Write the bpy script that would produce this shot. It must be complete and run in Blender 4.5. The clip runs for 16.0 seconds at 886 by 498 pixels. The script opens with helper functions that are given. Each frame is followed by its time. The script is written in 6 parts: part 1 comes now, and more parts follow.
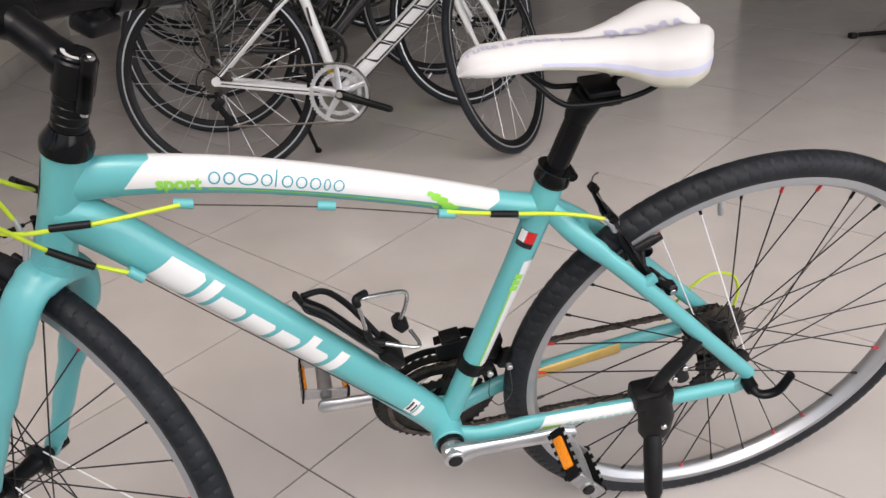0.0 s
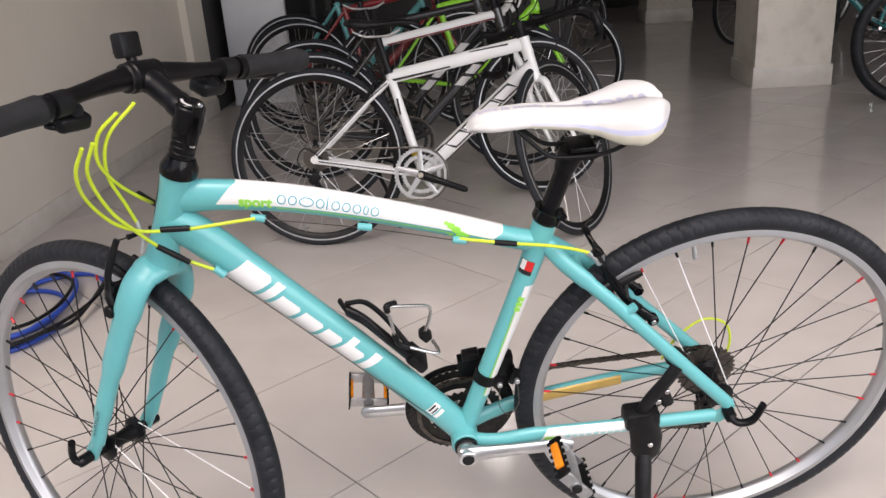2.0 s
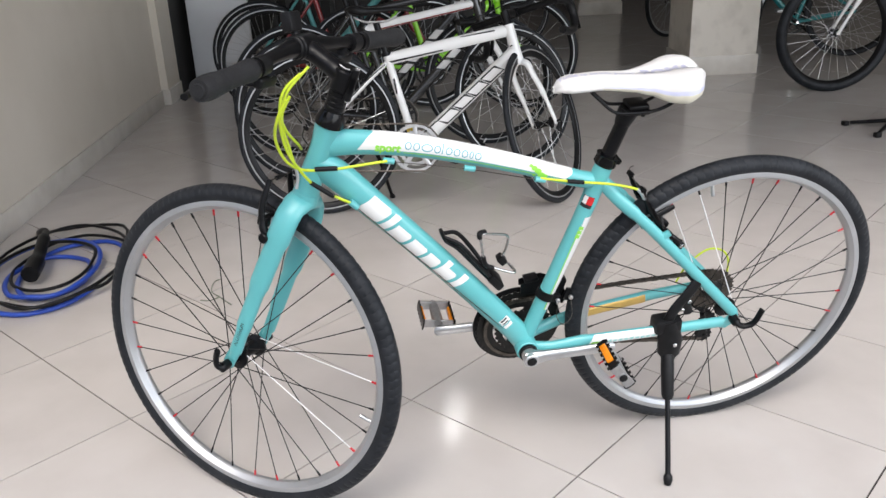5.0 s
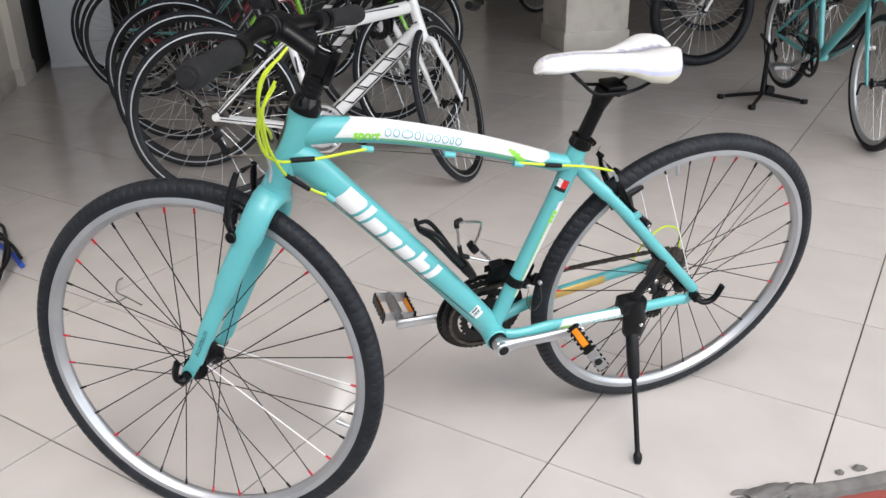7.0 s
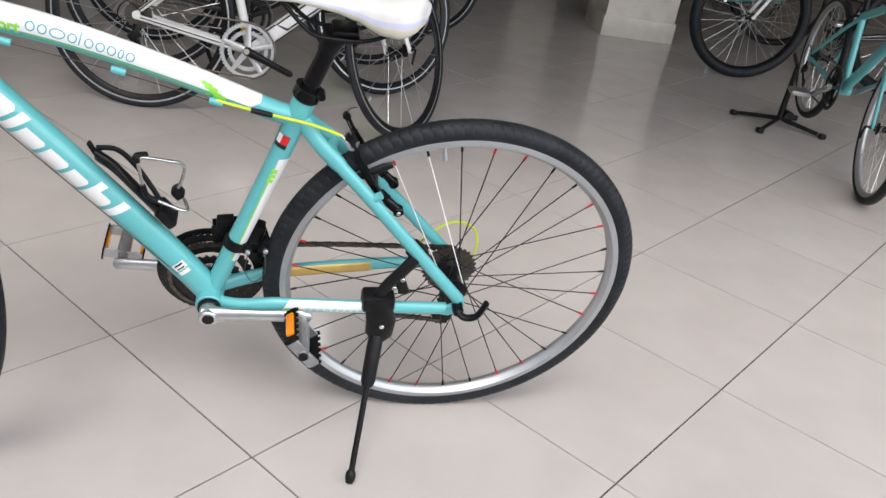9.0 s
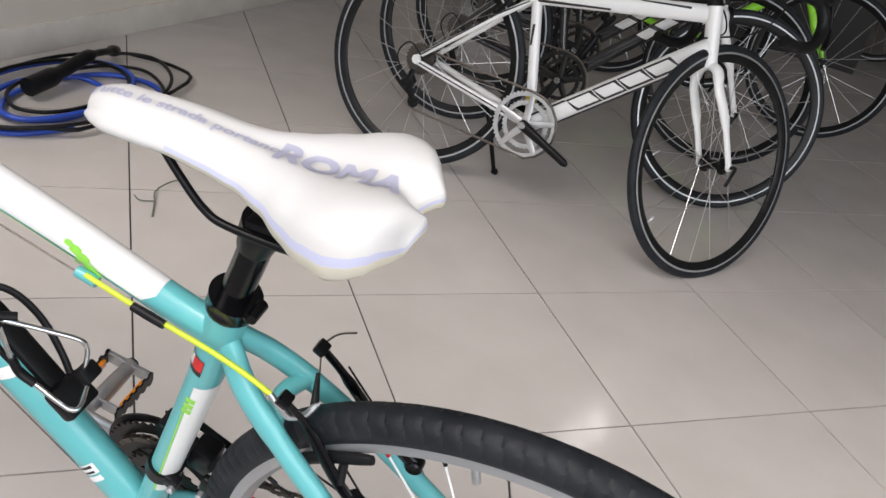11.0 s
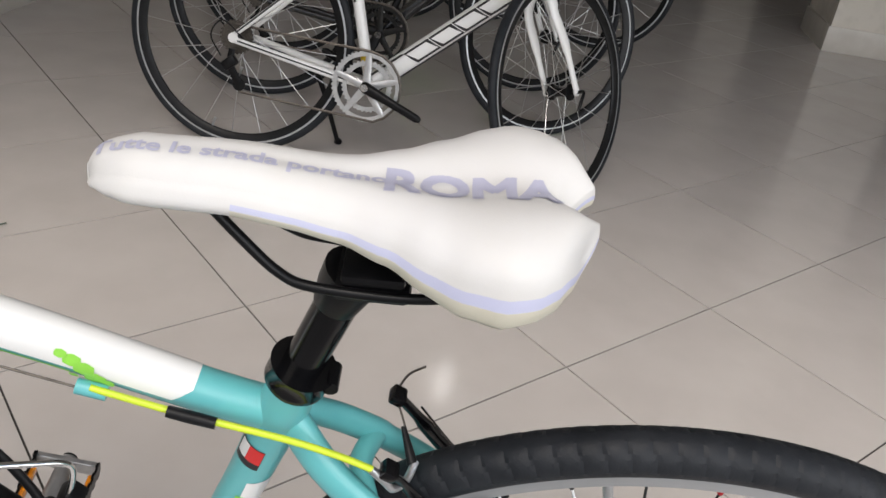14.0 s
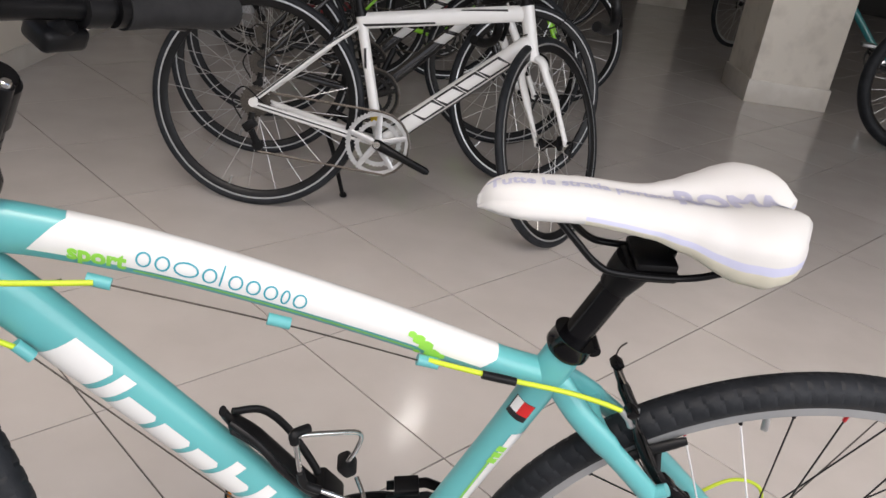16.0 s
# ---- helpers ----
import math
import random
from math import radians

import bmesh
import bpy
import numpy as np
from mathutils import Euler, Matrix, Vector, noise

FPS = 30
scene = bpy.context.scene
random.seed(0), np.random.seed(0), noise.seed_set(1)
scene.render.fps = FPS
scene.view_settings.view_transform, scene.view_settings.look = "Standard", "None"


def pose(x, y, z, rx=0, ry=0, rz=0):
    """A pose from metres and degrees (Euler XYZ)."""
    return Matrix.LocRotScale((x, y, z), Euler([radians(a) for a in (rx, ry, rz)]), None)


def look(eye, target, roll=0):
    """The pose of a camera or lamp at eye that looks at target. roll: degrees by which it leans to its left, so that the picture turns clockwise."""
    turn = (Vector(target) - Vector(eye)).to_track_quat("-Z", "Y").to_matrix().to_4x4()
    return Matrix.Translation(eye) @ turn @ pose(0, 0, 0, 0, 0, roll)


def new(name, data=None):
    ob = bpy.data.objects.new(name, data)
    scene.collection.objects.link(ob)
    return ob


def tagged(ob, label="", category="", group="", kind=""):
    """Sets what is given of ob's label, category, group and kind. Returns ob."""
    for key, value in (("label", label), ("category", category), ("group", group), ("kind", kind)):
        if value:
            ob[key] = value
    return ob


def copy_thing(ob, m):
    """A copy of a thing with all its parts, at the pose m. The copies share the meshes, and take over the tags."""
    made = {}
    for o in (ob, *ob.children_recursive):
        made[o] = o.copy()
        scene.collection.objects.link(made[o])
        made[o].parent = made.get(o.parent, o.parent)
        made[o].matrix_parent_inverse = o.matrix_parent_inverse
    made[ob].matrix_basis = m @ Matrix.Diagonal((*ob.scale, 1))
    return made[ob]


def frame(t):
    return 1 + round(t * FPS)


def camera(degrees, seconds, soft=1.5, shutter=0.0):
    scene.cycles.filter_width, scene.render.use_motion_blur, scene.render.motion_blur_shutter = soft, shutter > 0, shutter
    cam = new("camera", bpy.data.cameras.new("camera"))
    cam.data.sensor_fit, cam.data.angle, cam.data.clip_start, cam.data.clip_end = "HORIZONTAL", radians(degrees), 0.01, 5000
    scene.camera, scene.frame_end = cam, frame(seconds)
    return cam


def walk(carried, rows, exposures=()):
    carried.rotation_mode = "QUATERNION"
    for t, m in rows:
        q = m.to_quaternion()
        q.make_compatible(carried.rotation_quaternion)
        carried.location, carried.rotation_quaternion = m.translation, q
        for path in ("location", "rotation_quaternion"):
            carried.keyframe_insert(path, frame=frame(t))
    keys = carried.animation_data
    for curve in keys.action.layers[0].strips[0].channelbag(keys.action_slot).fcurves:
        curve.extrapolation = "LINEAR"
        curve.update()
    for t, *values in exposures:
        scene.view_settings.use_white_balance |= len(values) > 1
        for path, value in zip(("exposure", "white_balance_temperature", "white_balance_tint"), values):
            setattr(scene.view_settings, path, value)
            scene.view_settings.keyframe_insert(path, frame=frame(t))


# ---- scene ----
cam = camera(55.9, 16.0)
PATH = [
    (0, (-0.583, -0.865, 1.101), (-0.216, 0.858, 0.154), -4.2),
    (0.5, (-0.527, -0.744, 1.105), (-0.118, 1.010, 0.235), -4.8),
    (1, (-0.483, -0.743, 1.121), (-0.115, 1.059, 0.334), -4.1),
    (1.5, (-0.443, -0.94, 1.107), (-0.226, 0.903, 0.36), -3.7),
    (2, (-0.52, -1.158, 1.106), (-0.357, 0.703, 0.393), -4.0),
    (2.5, (-0.603, -1.363, 1.138), (-0.387, 0.508, 0.465), -2.4),
    (3, (-0.592, -1.515, 1.136), (-0.352, 0.361, 0.487), -1.5),
    (3.5, (-0.594, -1.609, 1.131), (-0.358, 0.254, 0.444), -2.5),
    (4, (-0.681, -1.584, 1.139), (-0.428, 0.267, 0.425), -2.4),
    (4.2, (-0.738, -1.57, 1.147), (-0.462, 0.276, 0.43), -2.6),
    (6.3, (-1.003, -1.272, 1.148), (-0.444, 0.474, 0.348), -0.8),
    (6.5, (-1.04, -1.275, 1.149), (-0.428, 0.452, 0.347), -0.8),
    (7, (-1.052, -1.304, 1.148), (-0.379, 0.399, 0.342), -0.8),
    (7.5, (-0.907, -1.35, 1.145), (-0.215, 0.34, 0.33), 1.3),
    (8, (-0.734, -1.383, 1.105), (-0.044, 0.288, 0.249), 3.9),
    (8.2, (-0.678, -1.375, 1.09), (-0.001, 0.291, 0.215), 4.6),
    (10.3, (0.004, -0.839, 1.127), (-0.032, 0.922, 0.18), 14.5),
    (10.5, (0.007, -0.753, 1.133), (-0.123, 1.006, 0.19), 13.6),
    (11, (0.011, -0.532, 1.116), (-0.34, 1.178, 0.141), 13.4),
    (11.5, (-0.013, -0.396, 1.098), (-0.442, 1.255, 0.053), 12.9),
    (12, (-0.072, -0.341, 1.087), (-0.415, 1.27, -0.048), 12.2),
    (12.5, (-0.15, -0.319, 1.09), (-0.378, 1.276, -0.095), 13.1),
    (13, (-0.199, -0.318, 1.078), (-0.318, 1.295, -0.099), 12.0),
    (13.5, (-0.196, -0.356, 1.055), (-0.206, 1.319, -0.037), 9.1),
    (14, (-0.211, -0.452, 1.062), (-0.079, 1.283, 0.077), 8.3),
    (14.5, (-0.235, -0.522, 1.074), (-0.01, 1.233, 0.142), 8.1),
    (15, (-0.29, -0.55, 1.09), (-0.023, 1.222, 0.2), 8.2),
    (15.5, (-0.401, -0.592, 1.099), (-0.094, 1.185, 0.234), 8.2),
    (16, (-0.511, -0.655, 1.097), (-0.191, 1.129, 0.252), 8.5),
]
walk(cam, [(t, look(eye, target, roll)) for t, eye, target, roll in PATH],
     exposures=[(0.0, -0.08, 6500, 13), (1.5, 0.06, 6520, 14), (2.0, 0.12, 6560, 15), (3.0, 0.21, 6360, 10), (7.0, 0.2, 6180, 9), (8.0, 0.12, 6180, 9), (10.5, 0.0, 6300, 10), (11.0, 0.02, 6320, 10), (12.5, -0.22, 6400, 9), (14.5, -0.12, 6400, 9), (16.0, -0.06, 6500, 12)])

# ---- world and light ----
world = bpy.data.worlds.new("sky")
scene.world = world
world.use_nodes = True
wn = world.node_tree.nodes
sky = wn.new("ShaderNodeTexSky")
sky.sky_type, sky.sun_disc = "NISHITA", False
sky.sun_elevation, sky.sun_rotation = radians(55), radians(200)
sky.air_density, sky.dust_density = 1.0, 4.0
world.node_tree.links.new(sky.outputs[0], wn["Background"].inputs[0])
wn["Background"].inputs[1].default_value = 0.16
sun = new("sun", bpy.data.lights.new("sun", "SUN"))
sun.data.energy, sun.data.angle, sun.data.color = 1.15, radians(25), (1.0, 0.96, 0.9)
sun.matrix_world = look((-2, -6, 8.6), (0, 0, 0))


def area_lamp(name, eye, target, sx, sy, watts, colour):
    ob = new(name, bpy.data.lights.new(name, "AREA"))
    ob.data.shape, ob.data.size, ob.data.size_y, ob.data.energy, ob.data.color = "RECTANGLE", sx, sy, watts, colour
    ob.matrix_world = look(eye, target)
    return ob


area_lamp("sky_in_shop_front", (3.3, -2.7, 1.75), (1.9, 2.4, 1.1), 6.5, 2.6, 168.0, (1.0, 0.985, 0.975))

# ---- materials ----


def material(name, colour, rough=0.5, metal=0.0, second=None, scale=30.0, mix=0.5, bump=0.0, bump_scale=200.0, coat=0.0, vary=0.0, detail=6.0, rough_var=0.0, spec=0.5):
    """A surface with grain at two scales: a slow stain towards `second` and a fine relief."""
    m = bpy.data.materials.new(name)
    m.use_nodes = True
    n, l = m.node_tree.nodes, m.node_tree.links
    b = n["Principled BSDF"]
    b.inputs["Roughness"].default_value, b.inputs["Metallic"].default_value = rough, metal
    b.inputs["Specular IOR Level"].default_value = spec
    b.inputs["Coat Weight"].default_value, b.inputs["Coat Roughness"].default_value = coat, 0.08
    co = n.new("ShaderNodeTexCoord")
    second = second or tuple(c * 0.85 for c in colour)
    big = n.new("ShaderNodeTexNoise")
    big.inputs["Scale"].default_value, big.inputs["Detail"].default_value = scale, detail
    l.new(co.outputs["Object"], big.inputs["Vector"])
    ramp = n.new("ShaderNodeValToRGB")
    ramp.color_ramp.elements[0].position, ramp.color_ramp.elements[1].position = 0.5 - 0.25 * mix, 0.5 + 0.35
    ramp.color_ramp.elements[0].color, ramp.color_ramp.elements[1].color = (*colour, 1), (*second, 1)
    l.new(big.outputs["Fac"], ramp.inputs["Fac"])
    out = ramp.outputs["Color"]
    if vary:
        info = n.new("ShaderNodeObjectInfo")
        rng = n.new("ShaderNodeMapRange")
        rng.inputs["To Min"].default_value, rng.inputs["To Max"].default_value = 1 - vary, 1 + vary
        l.new(info.outputs["Random"], rng.inputs["Value"])
        hsv = n.new("ShaderNodeHueSaturation")
        l.new(rng.outputs["Result"], hsv.inputs["Value"])
        l.new(out, hsv.inputs["Color"])
        out = hsv.outputs["Color"]
    l.new(out, b.inputs["Base Color"])
    fine = n.new("ShaderNodeTexNoise")
    fine.inputs["Scale"].default_value, fine.inputs["Detail"].default_value = bump_scale, 4.0
    l.new(co.outputs["Object"], fine.inputs["Vector"])
    if rough_var:
        rr = n.new("ShaderNodeMapRange")
        rr.inputs["To Min"].default_value, rr.inputs["To Max"].default_value = max(0.02, rough - rough_var), rough + rough_var
        l.new(big.outputs["Fac"], rr.inputs["Value"])
        l.new(rr.outputs["Result"], b.inputs["Roughness"])
    if bump:
        bp = n.new("ShaderNodeBump")
        bp.inputs["Strength"].default_value, bp.inputs["Distance"].default_value = bump, 0.001
        l.new(fine.outputs["Fac"], bp.inputs["Height"])
        l.new(bp.outputs["Normal"], b.inputs["Normal"])
    return m


CELESTE = material("celeste_paint", (0.122, 0.435, 0.445), 0.32, 0, (0.112, 0.405, 0.418), 14, 0.4, 0.02, 900, 0.25)
WHITE_PAINT = material("white_paint", (0.78, 0.78, 0.765), 0.3, 0, (0.74, 0.74, 0.715), 14, 0.4, 0.02, 900, 0.4)
LIME = material("lime_green_paint", (0.30, 0.75, 0.03), 0.35, 0, None, 14, coat=0.3)
LIME_DECAL = material("lime_green_print", (0.28, 0.66, 0.07), 0.4, 0, (0.26, 0.58, 0.08), 60)
YELLOW = material("fluorescent_yellow_casing", (0.56, 0.70, 0.03), 0.4, 0, (0.50, 0.62, 0.03), 60)
BLACK = material("black_anodised_metal", (0.004, 0.004, 0.0045), 0.32, 0.0, (0.008, 0.008, 0.009), 40, 0.5, 0.03, 500, spec=0.2)
BLACK_GLOSS = material("gloss_black_paint", (0.003, 0.003, 0.0035), 0.14, 0.0, (0.005, 0.005, 0.006), 40, spec=0.25)
PLASTIC = material("black_plastic", (0.006, 0.006, 0.0065), 0.42, 0, (0.012, 0.012, 0.013), 50, 0.5, 0.1, 400, spec=0.2)
GRIP_RUBBER = material("black_rubber_grip", (0.014, 0.014, 0.015), 0.7, 0, (0.026, 0.026, 0.027), 60, 0.5, 0.35, 700, spec=0.3)
TYRE = material("tyre_rubber", (0.0110, 0.0125, 0.0150), 0.5, 0, (0.024, 0.026, 0.030), 26, 0.6, 0.25, 500, spec=0.2)
ALLOY = material("brushed_alloy", (0.62, 0.63, 0.64), 0.33, 0.9, (0.5, 0.51, 0.52), 30, 0.5, 0.06, 300)
RIM_ALLOY = material("silver_rim_alloy", (0.50, 0.51, 0.52), 0.42, 0.75, (0.38, 0.39, 0.40), 9, 0.5, 0.05, 300, rough_var=0.08)
CHROME = material("polished_steel", (0.75, 0.75, 0.75), 0.16, 1.0, (0.68, 0.68, 0.68), 30)
STEEL = material("oily_chain_steel", (0.12, 0.105, 0.09), 0.42, 0.8, (0.05, 0.045, 0.04), 150)
RING_BLACK = material("black_steel_chainring", (0.012, 0.012, 0.012), 0.4, 0.3, (0.03, 0.028, 0.024), 60, spec=0.3)
SPOKE_BLACK = material("black_spoke", (0.012, 0.012, 0.012), 0.35, 0.2, (0.02, 0.02, 0.02), 80, spec=0.3)
SPOKE_WHITE = material("white_spoke_sleeve", (0.85, 0.85, 0.85), 0.4, 0, (0.8, 0.8, 0.8), 80)
SPOKE_STEEL = material("steel_spoke", (0.6, 0.6, 0.6), 0.3, 1.0, (0.5, 0.5, 0.5), 80)
RED = material("red_anodised", (0.55, 0.02, 0.03), 0.35, 0.2, (0.45, 0.02, 0.03), 60)
SADDLE_WHITE = material("white_saddle_vinyl", (0.63, 0.62, 0.605), 0.5, 0, (0.59, 0.575, 0.54), 16, 0.5, 0.08, 900)
SADDLE_LILAC = material("lilac_grey_vinyl", (0.50, 0.51, 0.66), 0.5, 0, (0.46, 0.47, 0.60), 30, 0.5, 0.08, 900)
SADDLE_CREAM = material("yellowed_white_vinyl", (0.68, 0.65, 0.54), 0.5, 0, (0.62, 0.58, 0.45), 20, 0.5, 0.08, 900)
PRINT_LILAC = material("silver_lilac_print", (0.46, 0.46, 0.57), 0.42, 0.1, (0.40, 0.40, 0.50), 60)
PRINT_TEAL = material("teal_print", (0.04, 0.34, 0.42), 0.4, 0, (0.04, 0.30, 0.38), 60)
PRINT_BLACK = material("black_print", (0.012, 0.012, 0.014), 0.35, 0, (0.02, 0.02, 0.022), 60)
GOLD = material("gold_chain_guard_film", (0.62, 0.42, 0.12), 0.35, 0.3, (0.5, 0.34, 0.1), 40)
AMBER = material("amber_reflector", (0.85, 0.28, 0.01), 0.2, 0, (0.7, 0.2, 0.01), 300, 0.5, 0.3, 900, 0.5)
YELLOW_MARK = material("yellow_mark_print", (0.8, 0.55, 0.03), 0.4)
CHROMED_PLASTIC = material("grey_pedal_alloy", (0.42, 0.42, 0.42), 0.35, 0.7, (0.3, 0.3, 0.3), 60, 0.5, 0.1, 300)


# ---- mesh helpers ----


def part(name, bm, mat, parent, label="", angle=40.0):
    me = bpy.data.meshes.new(name)
    bmesh.ops.recalc_face_normals(bm, faces=bm.faces)
    bm.to_mesh(me)
    bm.free()
    for m in mat if isinstance(mat, (list, tuple)) else (mat,):
        me.materials.append(m)
    me.polygons.foreach_set("use_smooth", [True] * len(me.polygons))
    me.set_sharp_from_angle(angle=radians(angle))
    ob = new(name, me)
    ob.parent = parent
    if label:
        ob["label"] = label
    return ob


def thing(name, label, category, m=None, group="", kind=""):
    ob = new(name)
    ob.empty_display_size = 0.1
    ob.matrix_world = m or Matrix()
    return tagged(ob, label, category, group, kind)


def curve_points(ctrl, n=8):
    """A smooth line through the control points."""
    p = [Vector(c) for c in ctrl]
    if len(p) < 3:
        return p
    q = [2 * p[0] - p[1], *p, 2 * p[-1] - p[-2]]
    out = []
    for i in range(1, len(q) - 2):
        a, b, c, d = q[i - 1], q[i], q[i + 1], q[i + 2]
        for k in range(n):
            t = k / n
            out.append(0.5 * ((2 * b) + (c - a) * t + (2 * a - 5 * b + 4 * c - d) * t * t + (3 * b - a - 3 * c + d) * t ** 3))
    return out + [p[-1]]


def tube(bm, pts, rad, seg=12, closed=False, side=None, cap=True):
    """A round or oval tube along the points. rad: a number, or per point a number or (half width along side, half height)."""
    pts = [Vector(p) for p in pts]
    n = len(pts)
    rads = list(rad) if isinstance(rad, (list, tuple)) else [rad] * n
    rings = []
    nor = None
    for i, p in enumerate(pts):
        t = (pts[(i + 1) % n] - pts[i - 1]) if closed else (pts[min(i + 1, n - 1)] - pts[max(i - 1, 0)])
        t.normalize()
        if side is not None:
            nor = Vector(side)
        elif nor is None:
            nor = Vector((0, 0, 1)) if abs(t.z) < 0.9 else Vector((1, 0, 0))
        nor = nor - t * nor.dot(t)
        nor.normalize()
        bi = t.cross(nor)
        a, b = rads[i] if isinstance(rads[i], (tuple, list)) else (rads[i], rads[i])
        rings.append([bm.verts.new(p + nor * (a * math.cos(2 * math.pi * k / seg)) + bi * (b * math.sin(2 * math.pi * k / seg))) for k in range(seg)])
    for i in range(n if closed else n - 1):
        r, s = rings[i], rings[(i + 1) % n]
        for k in range(seg):
            bm.faces.new((r[k], r[(k + 1) % seg], s[(k + 1) % seg], s[k]))
    if cap and not closed:
        bm.faces.new(rings[0][::-1])
        bm.faces.new(rings[-1])
    return bm


def revolve(bm, profile, n=64, centre=(0, 0, 0), closed=True, mat=0):
    """A ring about the y axis: profile of (radius, y)."""
    c = Vector(centre)
    rings = []
    for k in range(n):
        a = 2 * math.pi * k / n
        rings.append([bm.verts.new(c + Vector((r * math.cos(a), y, r * math.sin(a)))) for r, y in profile])
    m = len(profile)
    for k in range(n):
        p, q = rings[k], rings[(k + 1) % n]
        for j in range(m if closed else m - 1):
            f = bm.faces.new((p[j], p[(j + 1) % m], q[(j + 1) % m], q[j]))
            f.material_index = mat
    return bm


def disc(bm, r, y0, y1, n=24, centre=(0, 0, 0), bevel=0.001):
    """A solid round plate about the y axis, with softened rims."""
    c = Vector(centre)
    rings = []
    for rr, y in ((r - bevel, y0), (r, y0 + bevel), (r, y1 - bevel), (r - bevel, y1)):
        rings.append([bm.verts.new(c + Vector((rr * math.cos(2 * math.pi * k / n), y, rr * math.sin(2 * math.pi * k / n)))) for k in range(n)])
    for i in range(3):
        for k in range(n):
            bm.faces.new((rings[i][k], rings[i][(k + 1) % n], rings[i + 1][(k + 1) % n], rings[i + 1][k]))
    bm.faces.new(rings[0])
    bm.faces.new(rings[-1][::-1])
    return bm


def box(bm, size, m=None, bevel=0.0, seg=2):
    """A box of that size about the pose m, with rounded edges."""
    b = bmesh.new()
    bmesh.ops.create_cube(b, size=1.0)
    bmesh.ops.scale(b, vec=size, verts=b.verts)
    if bevel:
        bmesh.ops.bevel(b, geom=list(b.edges), offset=bevel, segments=seg, affect="EDGES", profile=0.5)
    if m is not None:
        b.transform(m)
    merge(bm, b)
    return bm


def merge(bm, other):
    index = {}
    for v in other.verts:
        index[v] = bm.verts.new(v.co)
    for f in other.faces:
        try:
            g = bm.faces.new([index[v] for v in f.verts])
            g.material_index = f.material_index
        except ValueError:
            pass
    other.free()
    return bm


def prism(bm, outline, y0, y1, bevel=0.0):
    """An outline in the x-z plane, thickened from y0 to y1."""
    b = bmesh.new()
    lo = [b.verts.new((x, y0, z)) for x, z in outline]
    hi = [b.verts.new((x, y1, z)) for x, z in outline]
    n = len(outline)
    b.faces.new(lo)
    b.faces.new(hi[::-1])
    for k in range(n):
        b.faces.new((lo[k], hi[k], hi[(k + 1) % n], lo[(k + 1) % n]))
    bmesh.ops.recalc_face_normals(b, faces=b.faces)
    if bevel:
        bmesh.ops.bevel(b, geom=list(b.edges), offset=bevel, segments=1, affect="EDGES")
    return merge(bm, b)


def gear(bm, r_in, r_out, teeth, y0, y1, centre=(0, 0, 0), depth=0.004):
    """A toothed ring about the y axis."""
    c = Vector(centre)
    n = teeth * 4
    loops = []
    for y in (y0, y1):
        outer, inner = [], []
        for k in range(n):
            a = 2 * math.pi * k / n
            r = r_out - (depth if k % 4 in (0, 3) else 0)
            outer.append(bm.verts.new(c + Vector((r * math.cos(a), y, r * math.sin(a)))))
            inner.append(bm.verts.new(c + Vector((r_in * math.cos(a), y, r_in * math.sin(a)))))
        loops.append((outer, inner))
    (o0, i0), (o1, i1) = loops
    for k in range(n):
        j = (k + 1) % n
        bm.faces.new((o0[k], o0[j], i0[j], i0[k]))
        bm.faces.new((o1[k], i1[k], i1[j], o1[j]))
        bm.faces.new((o0[k], o1[k], o1[j], o0[j]))
        bm.faces.new((i0[k], i0[j], i1[j], i1[k]))
    return bm


def flat_text(words, size, bold=0.0):
    """Words in the built-in font as a flat bmesh in the x-y plane, from the origin to the right; and their width."""
    cu = bpy.data.curves.new("words", "FONT")
    cu.body, cu.size, cu.resolution_u, cu.offset = words, size, 3, bold
    ob = bpy.data.objects.new("words", cu)
    scene.collection.objects.link(ob)
    me = bpy.data.meshes.new_from_object(ob.evaluated_get(bpy.context.evaluated_depsgraph_get()))
    bm = bmesh.new()
    bm.from_mesh(me)
    bpy.data.objects.remove(ob)
    bpy.data.meshes.remove(me)
    bpy.data.curves.remove(cu)
    return bm, max((v.co.x for v in bm.verts), default=0.0)


def flat_shape(polys):
    bm = bmesh.new()
    for poly in polys:
        bm.faces.new([bm.verts.new((x, y, 0)) for x, y in poly])
    return bm


def slice_grid(bm, step_x, step_y):
    """Cuts flat faces along a grid, so that they can bend."""
    for ax, step in ((0, step_x), (1, step_y)):
        lo, hi = min(v.co[ax] for v in bm.verts), max(v.co[ax] for v in bm.verts)
        k = math.floor(lo / step) + 1
        while k * step < hi:
            co, no = [0, 0, 0], [0, 0, 0]
            co[ax], no[ax] = k * step, 1
            bmesh.ops.bisect_plane(bm, geom=[*bm.verts, *bm.edges, *bm.faces], dist=1e-6, plane_co=co, plane_no=no)
            k += 1
    return bm


